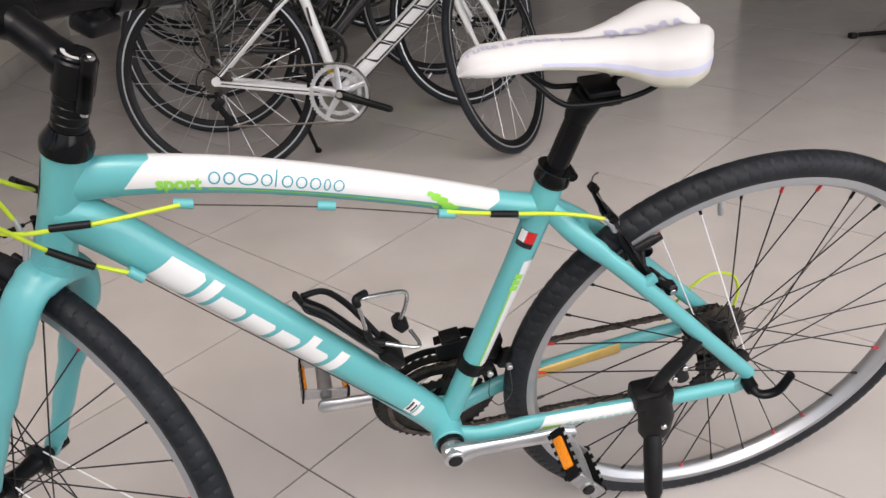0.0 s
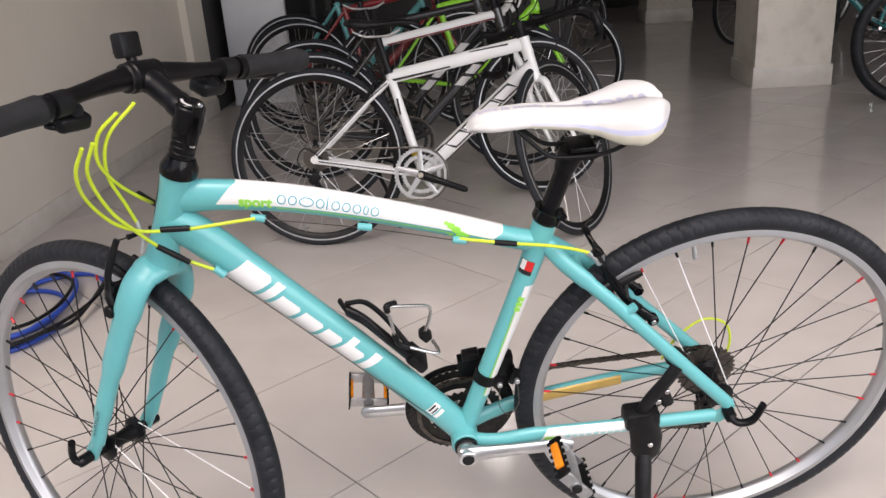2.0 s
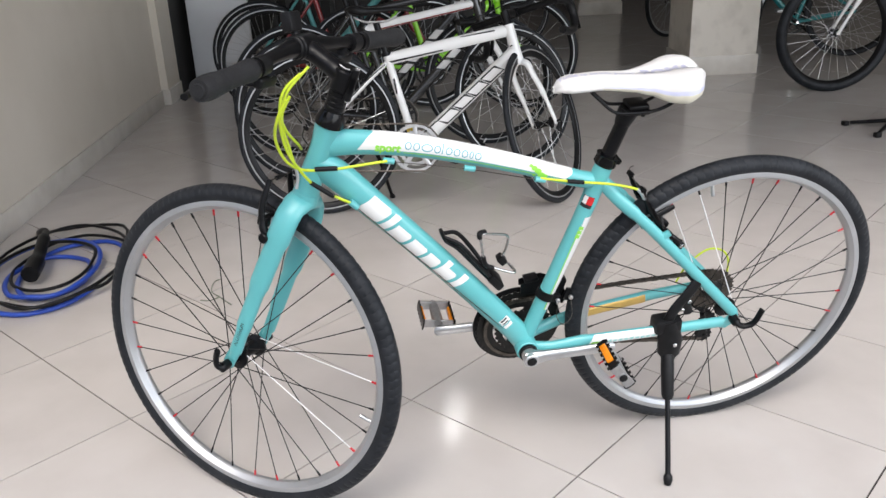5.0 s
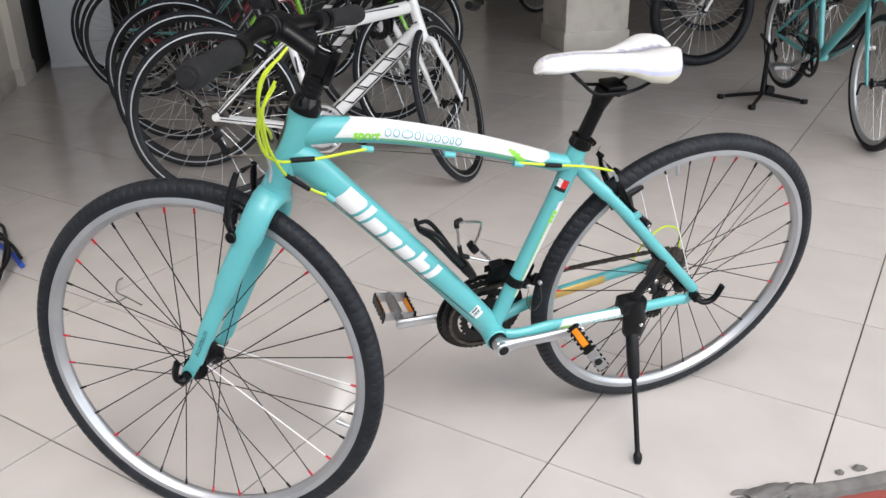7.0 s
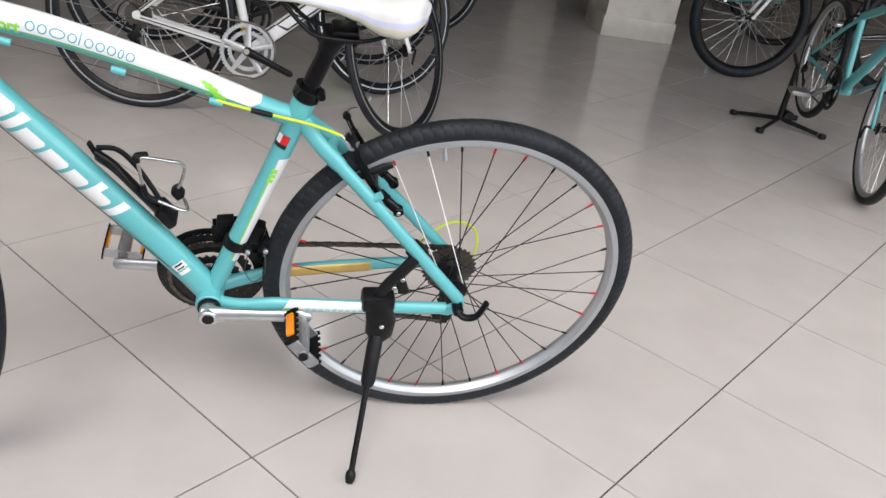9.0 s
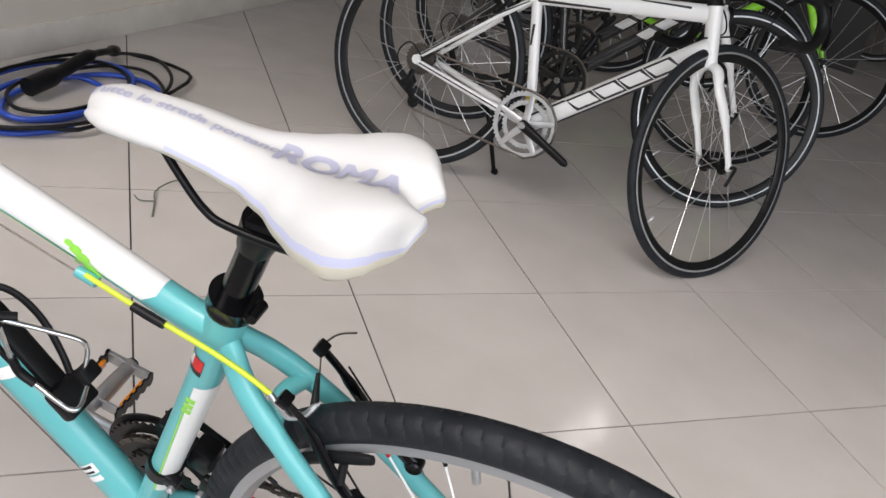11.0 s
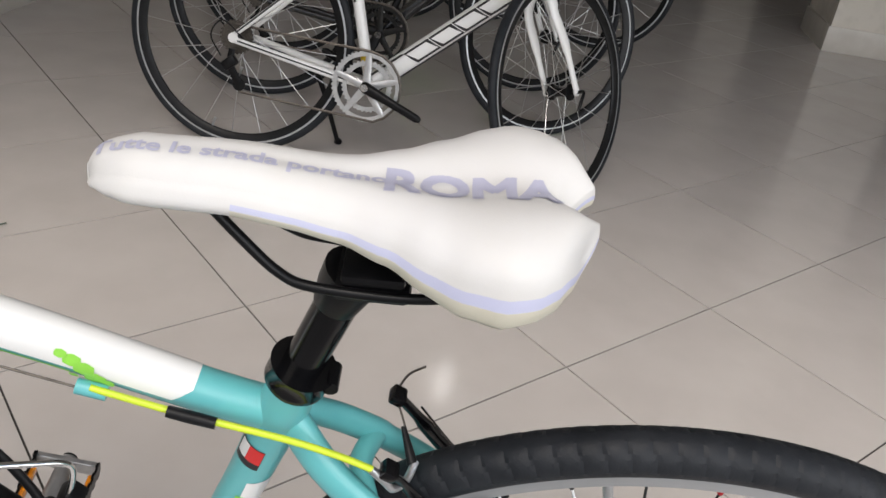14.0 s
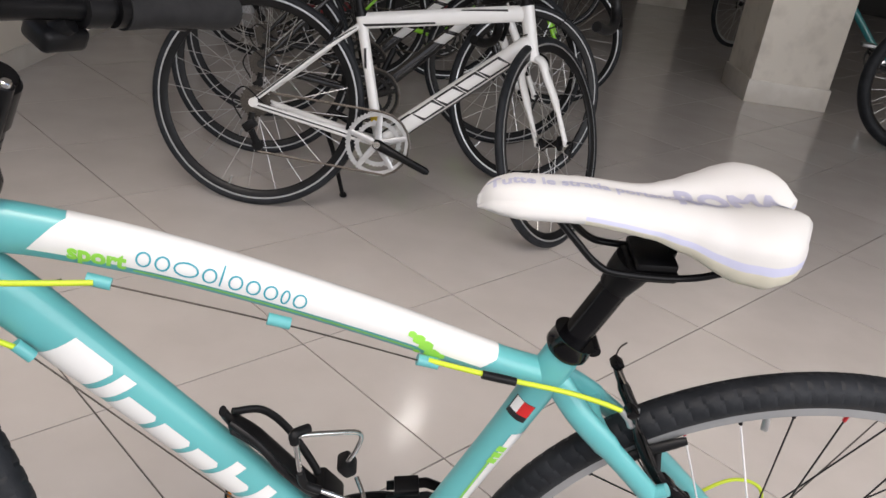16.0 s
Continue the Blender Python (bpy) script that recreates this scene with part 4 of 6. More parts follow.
# kickstand
ks = bmesh.new()
box(ks, (0.030, 0.026, 0.040), pose(-0.092, -0.047, 0.452, 0, -45, 0), 0.006)
tube(ks, curve_points([(-0.096, -0.061, 0.450), (-0.114, -0.065, 0.422), (-0.136, -0.065, 0.386), (-0.146, -0.063, 0.355)], 5), [(0.008, 0.012)] * 16, 12, side=(0, 1, 0))
tube(ks, [(-0.122, -0.067, 0.415), (-0.104, -0.065, 0.372)], [(0.006, 0.010)] * 2, 12, side=(0, 1, 0))
box(ks, (0.060, 0.040, 0.034), pose(-0.146, -0.057, 0.342, 0, -4, 0), 0.007)
tube(ks, [(-0.146, -0.063, 0.355), (-0.142, -0.065, 0.330), (-0.135, -0.069, 0.302), (-0.135, -0.073, 0.272), (-0.138, -0.077, 0.260)], [(0.016, 0.024), (0.017, 0.026), (0.018, 0.028), (0.016, 0.026), (0.010, 0.016)], 20, side=(0, 1, 0))
kick = part("kickstand", ks, PLASTIC, bike, "black kickstand clamped to the stays")
FOOT = Vector((-0.169, -0.240, 0.0585))
top = Vector((-0.140, -0.079, 0.272))
sl = top.lerp(FOOT, 0.36)
part("sleeve", tube(bmesh.new(), [top, top.lerp(FOOT, 0.08), sl.lerp(top, 0.1), sl], [0.0135, 0.0145, 0.0135, 0.010], 18), PLASTIC, kick)
part("leg", tube(bmesh.new(), [sl.lerp(top, 0.2), FOOT], 0.0058, 14), BLACK, kick)
part("foot", tube(bmesh.new(), [FOOT.lerp(top, 0.05), FOOT.lerp(top, 0.03), FOOT, FOOT + Vector((-0.001, -0.004, -0.010))], [0.0065, 0.0095, 0.0098, 0.007], 14), PLASTIC, kick)
for p in ((-0.138, -0.0985, 0.313), (-0.126, -0.0775, 0.390), (-0.114, -0.077, 0.410)):
    part("bolt", disc(bmesh.new(), 0.0045, p[1] - 0.002, p[1] + 0.002, 12, (p[0], 0, p[2]), 0.0008), CHROME, kick, "silver bolt")

# bottle cage
cage = bmesh.new()
tube(cage, curve_points([(-0.634, -0.006, 0.592), (-0.624, 0, 0.568), (-0.600, 0, 0.548), (-0.570, 0, 0.512), (-0.535, 0, 0.470), (-0.512, 0, 0.446)], 5), [(0.006, 0.004)] * 5 + [(0.014, 0.005)] * 21, 14, side=(0, 1, 0))
tube(cage, curve_points([(-0.626, -0.008, 0.576), (-0.598, -0.022, 0.566), (-0.572, -0.028, 0.535), (-0.546, -0.022, 0.497), (-0.524, -0.010, 0.465)], 5), [(0.0045, 0.0035)] * 21, 10)
tube(cage, curve_points([(-0.626, 0.008, 0.576), (-0.598, 0.022, 0.566), (-0.572, 0.028, 0.535), (-0.546, 0.022, 0.497), (-0.524, 0.010, 0.465)], 5), [(0.0045, 0.0035)] * 21, 10)
box(cage, (0.040, 0.046, 0.018), pose(-0.520, 0, 0.462, 0, 49, 0), 0.005)
box(cage, (0.020, 0.024, 0.016), pose(-0.503, 0.012, 0.499, 0, 49, 0), 0.004)
bc = part("bottle_cage", cage, PLASTIC, bike, "black bottle cage with chrome wire")
wire = bmesh.new()
tube(wire, curve_points([(-0.562, -0.030, 0.590), (-0.558, -0.032, 0.570), (-0.554, -0.033, 0.545), (-0.549, -0.033, 0.524), (-0.544, -0.032, 0.516), (-0.530, -0.032, 0.510), (-0.500, -0.034, 0.499), (-0.487, -0.032, 0.494), (-0.484, -0.024, 0.494), (-0.492, -0.004, 0.498)], 3), 0.0028, 10)
tube(wire, curve_points([(-0.562, -0.030, 0.590), (-0.548, -0.023, 0.586), (-0.515, -0.005, 0.571), (-0.499, 0.004, 0.562), (-0.493, 0.008, 0.551), (-0.496, 0.008, 0.530), (-0.503, 0.008, 0.508)], 5), 0.0028, 10)
part("wire_loop", wire, CHROME, bc, "polished steel wire")
part("wire_sleeve", tube(bmesh.new(), curve_points([(-0.561, -0.031, 0.582), (-0.562, -0.029, 0.592), (-0.549, -0.017, 0.588)], 5), 0.0052, 12), PLASTIC, bc)
part("wire_sleeve", tube(bmesh.new(), curve_points([(-0.553, -0.033, 0.540), (-0.547, -0.033, 0.520), (-0.531, -0.032, 0.510)], 5), 0.0048, 12), PLASTIC, bc)

# seat post
SP0, SP1 = Vector((-0.320, 0, 0.694)), Vector((-0.284, 0, 0.808))
part("seat_post", tube(bmesh.new(), [SP0, SP1], 0.0140, 28), BLACK_GLOSS, bike, "gloss black seat post")
d = (SP1 - SP0).normalized()
col = tube(bmesh.new(), [seat_pipe.p[-1] - d * 0.004, seat_pipe.p[-1], seat_pipe.p[-1] + d * 0.004, seat_pipe.p[-1] + d * 0.015, seat_pipe.p[-1] + d * 0.018, seat_pipe.p[-1] + d * 0.018], [0.0195, 0.0225, 0.0225, 0.0215, 0.0235, 0.0165], 30)
tube(col, [seat_pipe.p[-1] + Vector((0.024, -0.010, 0.006)), seat_pipe.p[-1] + Vector((0.024, 0.010, 0.006))], 0.0065, 12)
part("seat_collar", col, BLACK_GLOSS, bike)
ch = bmesh.new()
box(ch, (0.046, 0.046, 0.010), pose(-0.268, 0.0, 0.8215, 0, -3, 0), 0.004)
tube(ch, [(-0.290, 0.0, 0.7920), (-0.285, 0.0, 0.8080), (-0.280, 0.0, 0.8200)], [(0.015, 0.015), (0.018, 0.019), (0.020, 0.020)], 22)
box(ch, (0.038, 0.044, 0.008), pose(-0.268, 0.0, 0.8325, 0, -3, 0), 0.003)
tube(ch, [(-0.250, 0.0, 0.8380), (-0.250, 0.0, 0.8060)], 0.004, 10)
part("seat_clamp", ch, BLACK, bike)

# saddle
NOSE_X, SAD_L, SAD_Y, SAD_Z = -0.431, 0.280, 0.0, -0.015


def lerp_table(table, u):
    for (a, p), (b, q) in zip(table, table[1:]):
        if u <= b:
            t = (u - a) / (b - a)
            t = t * t * (3 - 2 * t) * 0.5 + t * 0.5
            return p + (q - p) * t
    return table[-1][1]


HALF = ((0, 0.0030), (0.008, 0.0080), (0.026, 0.0135), (0.055, 0.0175), (0.10, 0.0205), (0.25, 0.0220), (0.42, 0.0240), (0.52, 0.0280), (0.61, 0.0375), (0.69, 0.0510), (0.77, 0.0625), (0.83, 0.0668), (0.88, 0.0645), (0.925, 0.0575), (0.96, 0.0480), (0.985, 0.0385), (1.0, 0.0315))
CREST = ((0, 0.8935), (0.010, 0.8990), (0.03, 0.9040), (0.1, 0.9095), (0.3, 0.9125), (0.5, 0.9100), (0.7, 0.913), (0.85, 0.92), (0.95, 0.921), (1.0, 0.915))
SKIRT = ((0, 0.0045), (0.010, 0.0090), (0.03, 0.0130), (0.07, 0.0155), (0.12, 0.0165), (0.3, 0.0155), (0.5, 0.0175), (0.62, 0.024), (0.75, 0.035), (0.84, 0.039), (0.92, 0.033), (0.97, 0.023), (1.0, 0.014))


def saddle_top(u, v):
    """A place on the saddle's cover: u from nose to tail, v across from -1 to 1."""
    half = lerp_table(HALF, u)
    notch = 0.062 * max(0.0, 1 - abs(v) / 0.50) ** 0.9 * max(0.0, (u - 0.5) / 0.5) ** 3
    tip = 0.024 * max(0.0, (abs(v) - 0.45) / 0.55) ** 2 * max(0.0, (u - 0.78) / 0.22) ** 2
    x = NOSE_X + SAD_L * (u - notch - tip)
    y = SAD_Y + half * v
    rear = min(1.0, max(0.0, (u - 0.48) / 0.3))
    groove = 0.0015 * math.exp(-(v / 0.25) ** 2) * min(1, max(0, (u - 0.15) / 0.3)) + 0.0085 * math.exp(-(v / 0.34) ** 2) * rear
    drop = 0.0105 * abs(v) ** 2.6 * (1 - rear) + 0.0135 * abs(v) ** 4.5 * rear
    roll = 0.007 * max(0.0, (u - 0.90) / 0.10) ** 2 + 0.003 * max(0.0, 1 - u / 0.06) ** 2
    return Vector((x, y, lerp_table(CREST, u) + SAD_Z + 0.004 * rear - drop - groove - roll))


US = [0, 0.005, 0.012, 0.022, 0.036, 0.055] + [0.08 + 0.92 * k / 50 for k in range(51)]
VV = [-1 + 2 * k / 36 for k in range(37)]


def sheet(rows):
    bm = bmesh.new()
    vs = [[bm.verts.new(p) for p in r] for r in rows]
    for a, b in zip(vs, vs[1:]):
        for k in range(len(a) - 1):
            bm.faces.new((a[k], a[k + 1], b[k + 1], b[k]))
    return bm, vs


cover, vs = sheet([[saddle_top(u, v) for v in VV] for u in US])
# the rim of the cover as one closed line, each place with its u
rim = [(vs[i][0].co.copy(), US[i]) for i in range(len(US))] + [(vs[-1][j].co.copy(), 1.0) for j in range(1, len(VV))]
rim += [(vs[i][-1].co.copy(), US[i]) for i in range(len(US) - 2, -1, -1)] + [(vs[0][j].co.copy(), 0.0) for j in range(len(VV) - 2, 0, -1)]
NR = len(rim)
OUT = []
for i in range(NR):
    t = rim[(i + 2) % NR][0] - rim[i - 2][0]
    OUT.append(Vector((-t.y, t.x, 0)).normalized())
if OUT[20].y > 0:
    OUT = [-o for o in OUT]


def skirt_ring(dn, out):
    ring = []
    for (p, u), o in zip(rim, OUT):
        deep = lerp_table(SKIRT, u)
        tuck = (0.0015 * math.sin(math.pi * min(dn, 1.0)) - 0.011 * dn ** 2) * max(0.0, 1 - u / 0.10)
        out_here = out * (1 - 0.7 * max(0.0, (u - 0.90) / 0.10))
        ring.append(p + o * (out_here * min(1.0, lerp_table(HALF, u) / 0.022) + tuck) + Vector((0, 0, -deep * dn)))
    return ring


RINGS = [skirt_ring(dn, out) for dn, out in ((0.0, 0.0), (0.08, 0.0018), (0.20, 0.0034), (0.33, 0.0046), (0.40, 0.0052), (0.53, 0.0060), (0.80, 0.0054), (1.0, -0.0005), (1.06, -0.011))]


def skirt(lo, hi, keep):
    bm = bmesh.new()
    for r, q in zip(RINGS[lo:hi], RINGS[lo + 1:hi + 1]):
        for i in range(NR):
            j = (i + 1) % NR
            if keep(min(rim[i][1], rim[j][1])):
                bm.faces.new([bm.verts.new(x) for x in (r[i], r[j], q[j], q[i])])
    bmesh.ops.remove_doubles(bm, verts=bm.verts, dist=0.00002)
    return bm


merge(cover, skirt(0, 3, lambda u: True))
merge(cover, skirt(3, 8, lambda u: u < 0.30))
# the nose is closed below
for i in range(len(US) - 1):
    if US[i + 1] < 0.30:
        a, b_ = i, i + 1
        c, e = (len(US) - 1) + (len(VV) - 1) + (len(US) - 1 - i), (len(US) - 1) + (len(VV) - 1) + (len(US) - 2 - i)
        cover.faces.new([cover.verts.new(RINGS[-1][k % NR]) for k in (a, b_, e, c)])
tail = (len(US) - 1) * 2 + len(VV) - 1
cover.faces.new([cover.verts.new(RINGS[-1][k % NR]) for k in range(tail, NR + 1)])
bmesh.ops.remove_doubles(cover, verts=cover.verts, dist=0.00005)
saddle = part("saddle", cover, SADDLE_WHITE, bike, "white vinyl saddle with lilac edge", 80)
part("edge_band", skirt(3, 5, lambda u: u >= 0.30), SADDLE_LILAC, saddle, "lilac grey edge band", 80)
part("lower_skirt", skirt(5, 8, lambda u: u >= 0.30), SADDLE_CREAM, saddle, "yellowed white underside", 80)
shell = bmesh.new()
srows = []
for k in range(24):
    u = 0.20 + 0.74 * k / 23
    srows.append([saddle_top(u, v) + Vector((0, 0, -lerp_table(SKIRT, u) * 0.8 - 0.002)) for v in (-0.93, -0.6, -0.3, 0, 0.3, 0.6, 0.93)])
shell, _ = sheet(srows)
part("shell", shell, PLASTIC, saddle, "black plastic base")
for s in (-1, 1):
    rail = tube(bmesh.new(), curve_points([(-0.362, SAD_Y + s * 0.010, 0.864), (-0.346, SAD_Y + s * 0.015, 0.850), (-0.322, SAD_Y + s * 0.020, 0.830), (-0.300, SAD_Y + s * 0.022, 0.824), (-0.245, SAD_Y + s * 0.022, 0.825), (-0.212, SAD_Y + s * 0.027, 0.840), (-0.196, SAD_Y + s * 0.030, 0.860)], 6), 0.0033, 12)
    part("rail", rail, BLACK, saddle)


def on_saddle(bm, x0, y0, along, proud):
    """Lays flat words on the cover: their x runs towards the tail, y across to the far side."""
    for v in bm.verts:
        x, y = x0 + v.co.x, y0 + v.co.y
        lo, hi = 0.0, 1.0
        for _ in range(24):
            u = (lo + hi) / 2
            t = max(-1, min(1, (y - SAD_Y) / max(0.004, lerp_table(HALF, u))))
            if saddle_top(u, t).x < x:
                lo = u
            else:
                hi = u
        t = max(-1, min(1, (y - SAD_Y) / max(0.004, lerp_table(HALF, lo))))
        v.co = saddle_top(lo, t) + Vector((0, 0, proud))
    return bm


words, width = flat_text("Tutte le strada portano", 0.0125, 0.00035)
bmesh.ops.scale(words, vec=(0.160 / width, 1.0, 1), verts=words.verts)
part("motto_lettering", on_saddle(slice_grid(words, 0.006, 0.004), -0.427, SAD_Y - 0.007, 1, 0.0007), PRINT_LILAC, saddle, "silver lilac words")
words, width = flat_text("a", 0.010)
part("motto_lettering", on_saddle(slice_grid(words, 0.006, 0.004), -0.272, SAD_Y - 0.013, 1, 0.0011), SADDLE_WHITE, saddle, "white letter")
layers = bmesh.new()
for k, (dx, dy) in enumerate(((0, 0), (0.0026, 0), (0, 0.0018), (0.0026, 0.0018), (0.0013, 0.0009))):
    words, width = flat_text("ROMA", 0.030)
    bmesh.ops.scale(words, vec=(0.096 / width, 1.0, 1), verts=words.verts)
    bmesh.ops.translate(words, vec=(dx, dy, 0), verts=words.verts)
    merge(layers, on_saddle(slice_grid(words, 0.005, 0.004), -0.271, SAD_Y - 0.0155, 1, 0.0006 + 0.00012 * k))
part("city_lettering", layers, PRINT_LILAC, saddle, "large silver lilac letters")

# ---- the shop ----
ROOM = pose(0, 0, 0, 0, 0, -8.5)
EDGE_Y, LEFT_X, RIGHT_X, BACK_Y, CEIL_Z = -0.293, -2.27, 5.6, 10.4, 3.0
TILE_STONE = material("polished_cream_porcelain", (0.55, 0.515, 0.485), 0.13, 0, (0.485, 0.448, 0.418), 5, 0.6, 0.012, 60, vary=0.025, rough_var=0.05)
GROUT = material("dark_grout", (0.05, 0.045, 0.04), 0.9, 0, (0.03, 0.027, 0.025), 30, 0.5, 0.3, 200)
PLASTER = material("cream_wall_paint", (0.71, 0.655, 0.57), 0.6, 0, (0.63, 0.575, 0.49), 2.5, 0.6, 0.12, 90)
SKIRTING = material("cream_skirting_tile", (0.68, 0.64, 0.58), 0.3, 0, (0.50, 0.46, 0.40), 6, 0.6, 0.05, 90)
# near black: the unlit depth of the shop is put into this colour
UNLIT_DARK = material("dark_unlit_depth", (0.035, 0.033, 0.032), 0.8, 0, (0.02, 0.02, 0.02), 2, 0.6, 0.1, 60)
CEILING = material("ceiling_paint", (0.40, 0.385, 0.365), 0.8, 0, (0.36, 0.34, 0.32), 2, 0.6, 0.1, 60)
RED_STEP = material("red_painted_cement", (0.25, 0.045, 0.032), 0.6, 0, (0.19, 0.05, 0.037), 9, 0.6, 0.3, 60)
CEMENT = material("broken_grey_cement", (0.17, 0.16, 0.15), 0.9, 0, (0.08, 0.075, 0.07), 25, 0.6, 0.8, 120)
PAVING = material("grey_pavement", (0.24, 0.23, 0.22), 0.85, 0, (0.15, 0.145, 0.14), 3, 0.6, 0.4, 40)
BOARD = material("white_board_laminate", (0.82, 0.84, 0.87), 0.35, 0, (0.77, 0.79, 0.82), 3)
SCUFFED = material("scuffed_pillar_paint", (0.72, 0.67, 0.59), 0.6, 0, (0.45, 0.41, 0.35), 6.0, 0.1, 0.2, 90)


def block(name, lo, hi, mat, bevel=0.0, parent=None, m=ROOM, kind="structure"):
    c = [(a + b) / 2 for a, b in zip(lo, hi)]
    ob = part(name, box(bmesh.new(), [b - a for a, b in zip(lo, hi)], Matrix.Translation(c), bevel), mat, parent)
    if parent is None:
        ob.matrix_world = m
        tagged(ob, kind=kind)
    return ob


ground = part("ground", flat_shape([[(-400, -400), (400, -400), (400, 400), (-400, 400)]]), PAVING, None)
ground.location.z = -0.16
tagged(ground, "grey street pavement outside the shop", "ground", kind="structure")
floor = block("floor", (LEFT_X - 0.15, EDGE_Y + 0.012, -0.155), (RIGHT_X, BACK_Y, -0.0035), GROUT)
tagged(floor, "polished cream porcelain tiles laid diagonally with dark joints", "floor")
step = block("step", (LEFT_X - 0.15, EDGE_Y - 0.006, -0.158), (RIGHT_X, EDGE_Y + 0.010, -0.019), RED_STEP, 0.003)
tagged(step, "red painted cement riser of the shop step", "step")
walls = [("wall_left", (LEFT_X - 0.15, -0.25, -0.01), (LEFT_X, BACK_Y, CEIL_Z), PLASTER, "cream painted wall with faint stains"),
         ("wall_right", (RIGHT_X, -0.25, -0.01), (RIGHT_X + 0.15, BACK_Y, CEIL_Z), PLASTER, "cream painted wall"),
         ("wall_back", (LEFT_X - 0.15, BACK_Y, -0.01), (RIGHT_X + 0.15, BACK_Y + 0.15, CEIL_Z), UNLIT_DARK, "back wall coloured near black for the unlit depth of the shop"),
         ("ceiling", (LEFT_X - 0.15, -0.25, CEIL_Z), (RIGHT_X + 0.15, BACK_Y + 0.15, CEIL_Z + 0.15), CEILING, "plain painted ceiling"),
         ("lintel", (LEFT_X, -0.25, 2.72), (RIGHT_X, -0.05, CEIL_Z), PLASTER, "cream painted lintel over the open shop front")]
for name, lo, hi, mat, label in walls:
    tagged(block(name, lo, hi, mat), label, name.split("_")[0])
pil = block("pilaster", (LEFT_X, 4.27, 0.0), (LEFT_X + 0.05, 4.60, CEIL_Z), PLASTER)
tagged(pil, "cream painted wall pilaster with a tiled foot", "pilaster")
block("skirting", (LEFT_X, 4.258, 0.0), (LEFT_X + 0.062, 4.60, 0.105), SKIRTING, 0.002, pil)
base = block("baseboard", (LEFT_X, -0.24, 0.0), (LEFT_X + 0.012, 4.255, 0.10), SKIRTING, 0.002)
tagged(base, "cream skirting tiles along the wall", "baseboard")
for k, (x0, y0, y1) in enumerate(((1.427, 4.342, 4.825), (1.475, 8.26, 8.74))):
    col = block("pillar", (x0, y0, 0.0), (x0 + 0.483, y1, CEIL_Z), SCUFFED)
    tagged(col, "square cream pillar with scuffed paint and a tiled foot", "pillar", "shop pillars")
    block("skirting", (x0 - 0.012, y0 - 0.012, 0.0), (x0 + 0.495, y1 + 0.012, 0.135), SKIRTING, 0.002, col)
board = block("display_panel", (-2.155, 4.83, 0.03), (-1.715, 4.89, 2.1), BOARD, 0.004, kind="")
block("foot_rail", (-2.160, 4.826, 0.0), (-1.710, 4.894, 0.030), BOARD, 0.003, board)
block("top_rail", (-2.160, 4.826, 2.10), (-1.710, 4.894, 2.13), BOARD, 0.003, board)
tagged(board, "tall white laminate panel standing by the wall", "panel")

# ceiling lamps
LAMP_GLOW = bpy.data.materials.new("lamp_glow")
LAMP_GLOW.use_nodes = True
LAMP_GLOW.node_tree.nodes["Principled BSDF"].inputs["Emission Color"].default_value = (1, 0.98, 0.94, 1)
LAMP_GLOW.node_tree.nodes["Principled BSDF"].inputs["Emission Strength"].default_value = 45.0
lamp = thing("ceiling_lamp", "round white ceiling spot lamp switched on", "lamp", Matrix.Translation((0.42, 4.74, 2.95)), "ceiling lamps")
part("housing", moved(revolve(bmesh.new(), [(0.085, -0.05), (0.095, -0.05), (0.10, 0.0), (0.095, 0.05), (0.0, 0.05)], 32, closed=False), Matrix.Rotation(radians(90), 4, "X")), WHITE_PAINT, lamp)
part("bulb", moved(disc(bmesh.new(), 0.045, -0.048, -0.030, 32), Matrix.Rotation(radians(90), 4, "X")), LAMP_GLOW, lamp)
for x, y in ((0.30, 4.50), (0.78, 7.30), (-0.64, 7.19)):
    copy_thing(lamp, Matrix.Translation((x, y, 2.95)))

# added dark backdrop for the unlit space behind the row of bicycles, and posts
tagged(block("dark_backdrop", (LEFT_X, 5.35, 0.0), (0.35, 5.45, 2.6), UNLIT_DARK), "added dark backdrop for the unlit space behind the row of bicycles", "wall")
post_mat = material("dark_steel_post", (0.05, 0.05, 0.052), 0.4, 0.3, (0.03, 0.03, 0.03), 20)
for k in range(5):
    pst = part("steel_post", box(bmesh.new(), (0.035, 0.035, 2.4), Matrix.Translation((-1.55 + 0.11 * k, 5.05, 1.2)), 0.004), post_mat, None)
    pst.matrix_world = ROOM
    tagged(pst, "dark upright steel post of a rack by the wall", "post", "rack posts")
# thin slab on the wall, its dark colour standing for the gap's shade
gap = block("doorway_shade_slab", (LEFT_X + 0.001, 4.61, 0.0), (LEFT_X + 0.045, 5.34, 2.3), UNLIT_DARK)
tagged(gap, "dark slab for the shade in the doorway gap beside the wall pilaster", "doorway")

# ---- the other bicycles ----
RIM_BLACK = material("black_rim", (0.007, 0.007, 0.0075), 0.35, 0.0, (0.012, 0.012, 0.0125), 30, spec=0.2)
CARBON_BLACK = material("black_frame_paint", (0.012, 0.012, 0.013), 0.25, 0, (0.02, 0.02, 0.021), 20, coat=0.5)
DARK_TEAL = material("dark_teal_paint", (0.02, 0.20, 0.21), 0.3, 0, (0.02, 0.17, 0.18), 20, coat=0.4)
DARK_RED = material("dark_red_paint", (0.22, 0.012, 0.015), 0.3, 0, (0.17, 0.01, 0.012), 20, coat=0.4)
BLUE_PAINT = material("blue_paint", (0.02, 0.08, 0.42), 0.35, 0, (0.02, 0.07, 0.36), 20, coat=0.3)
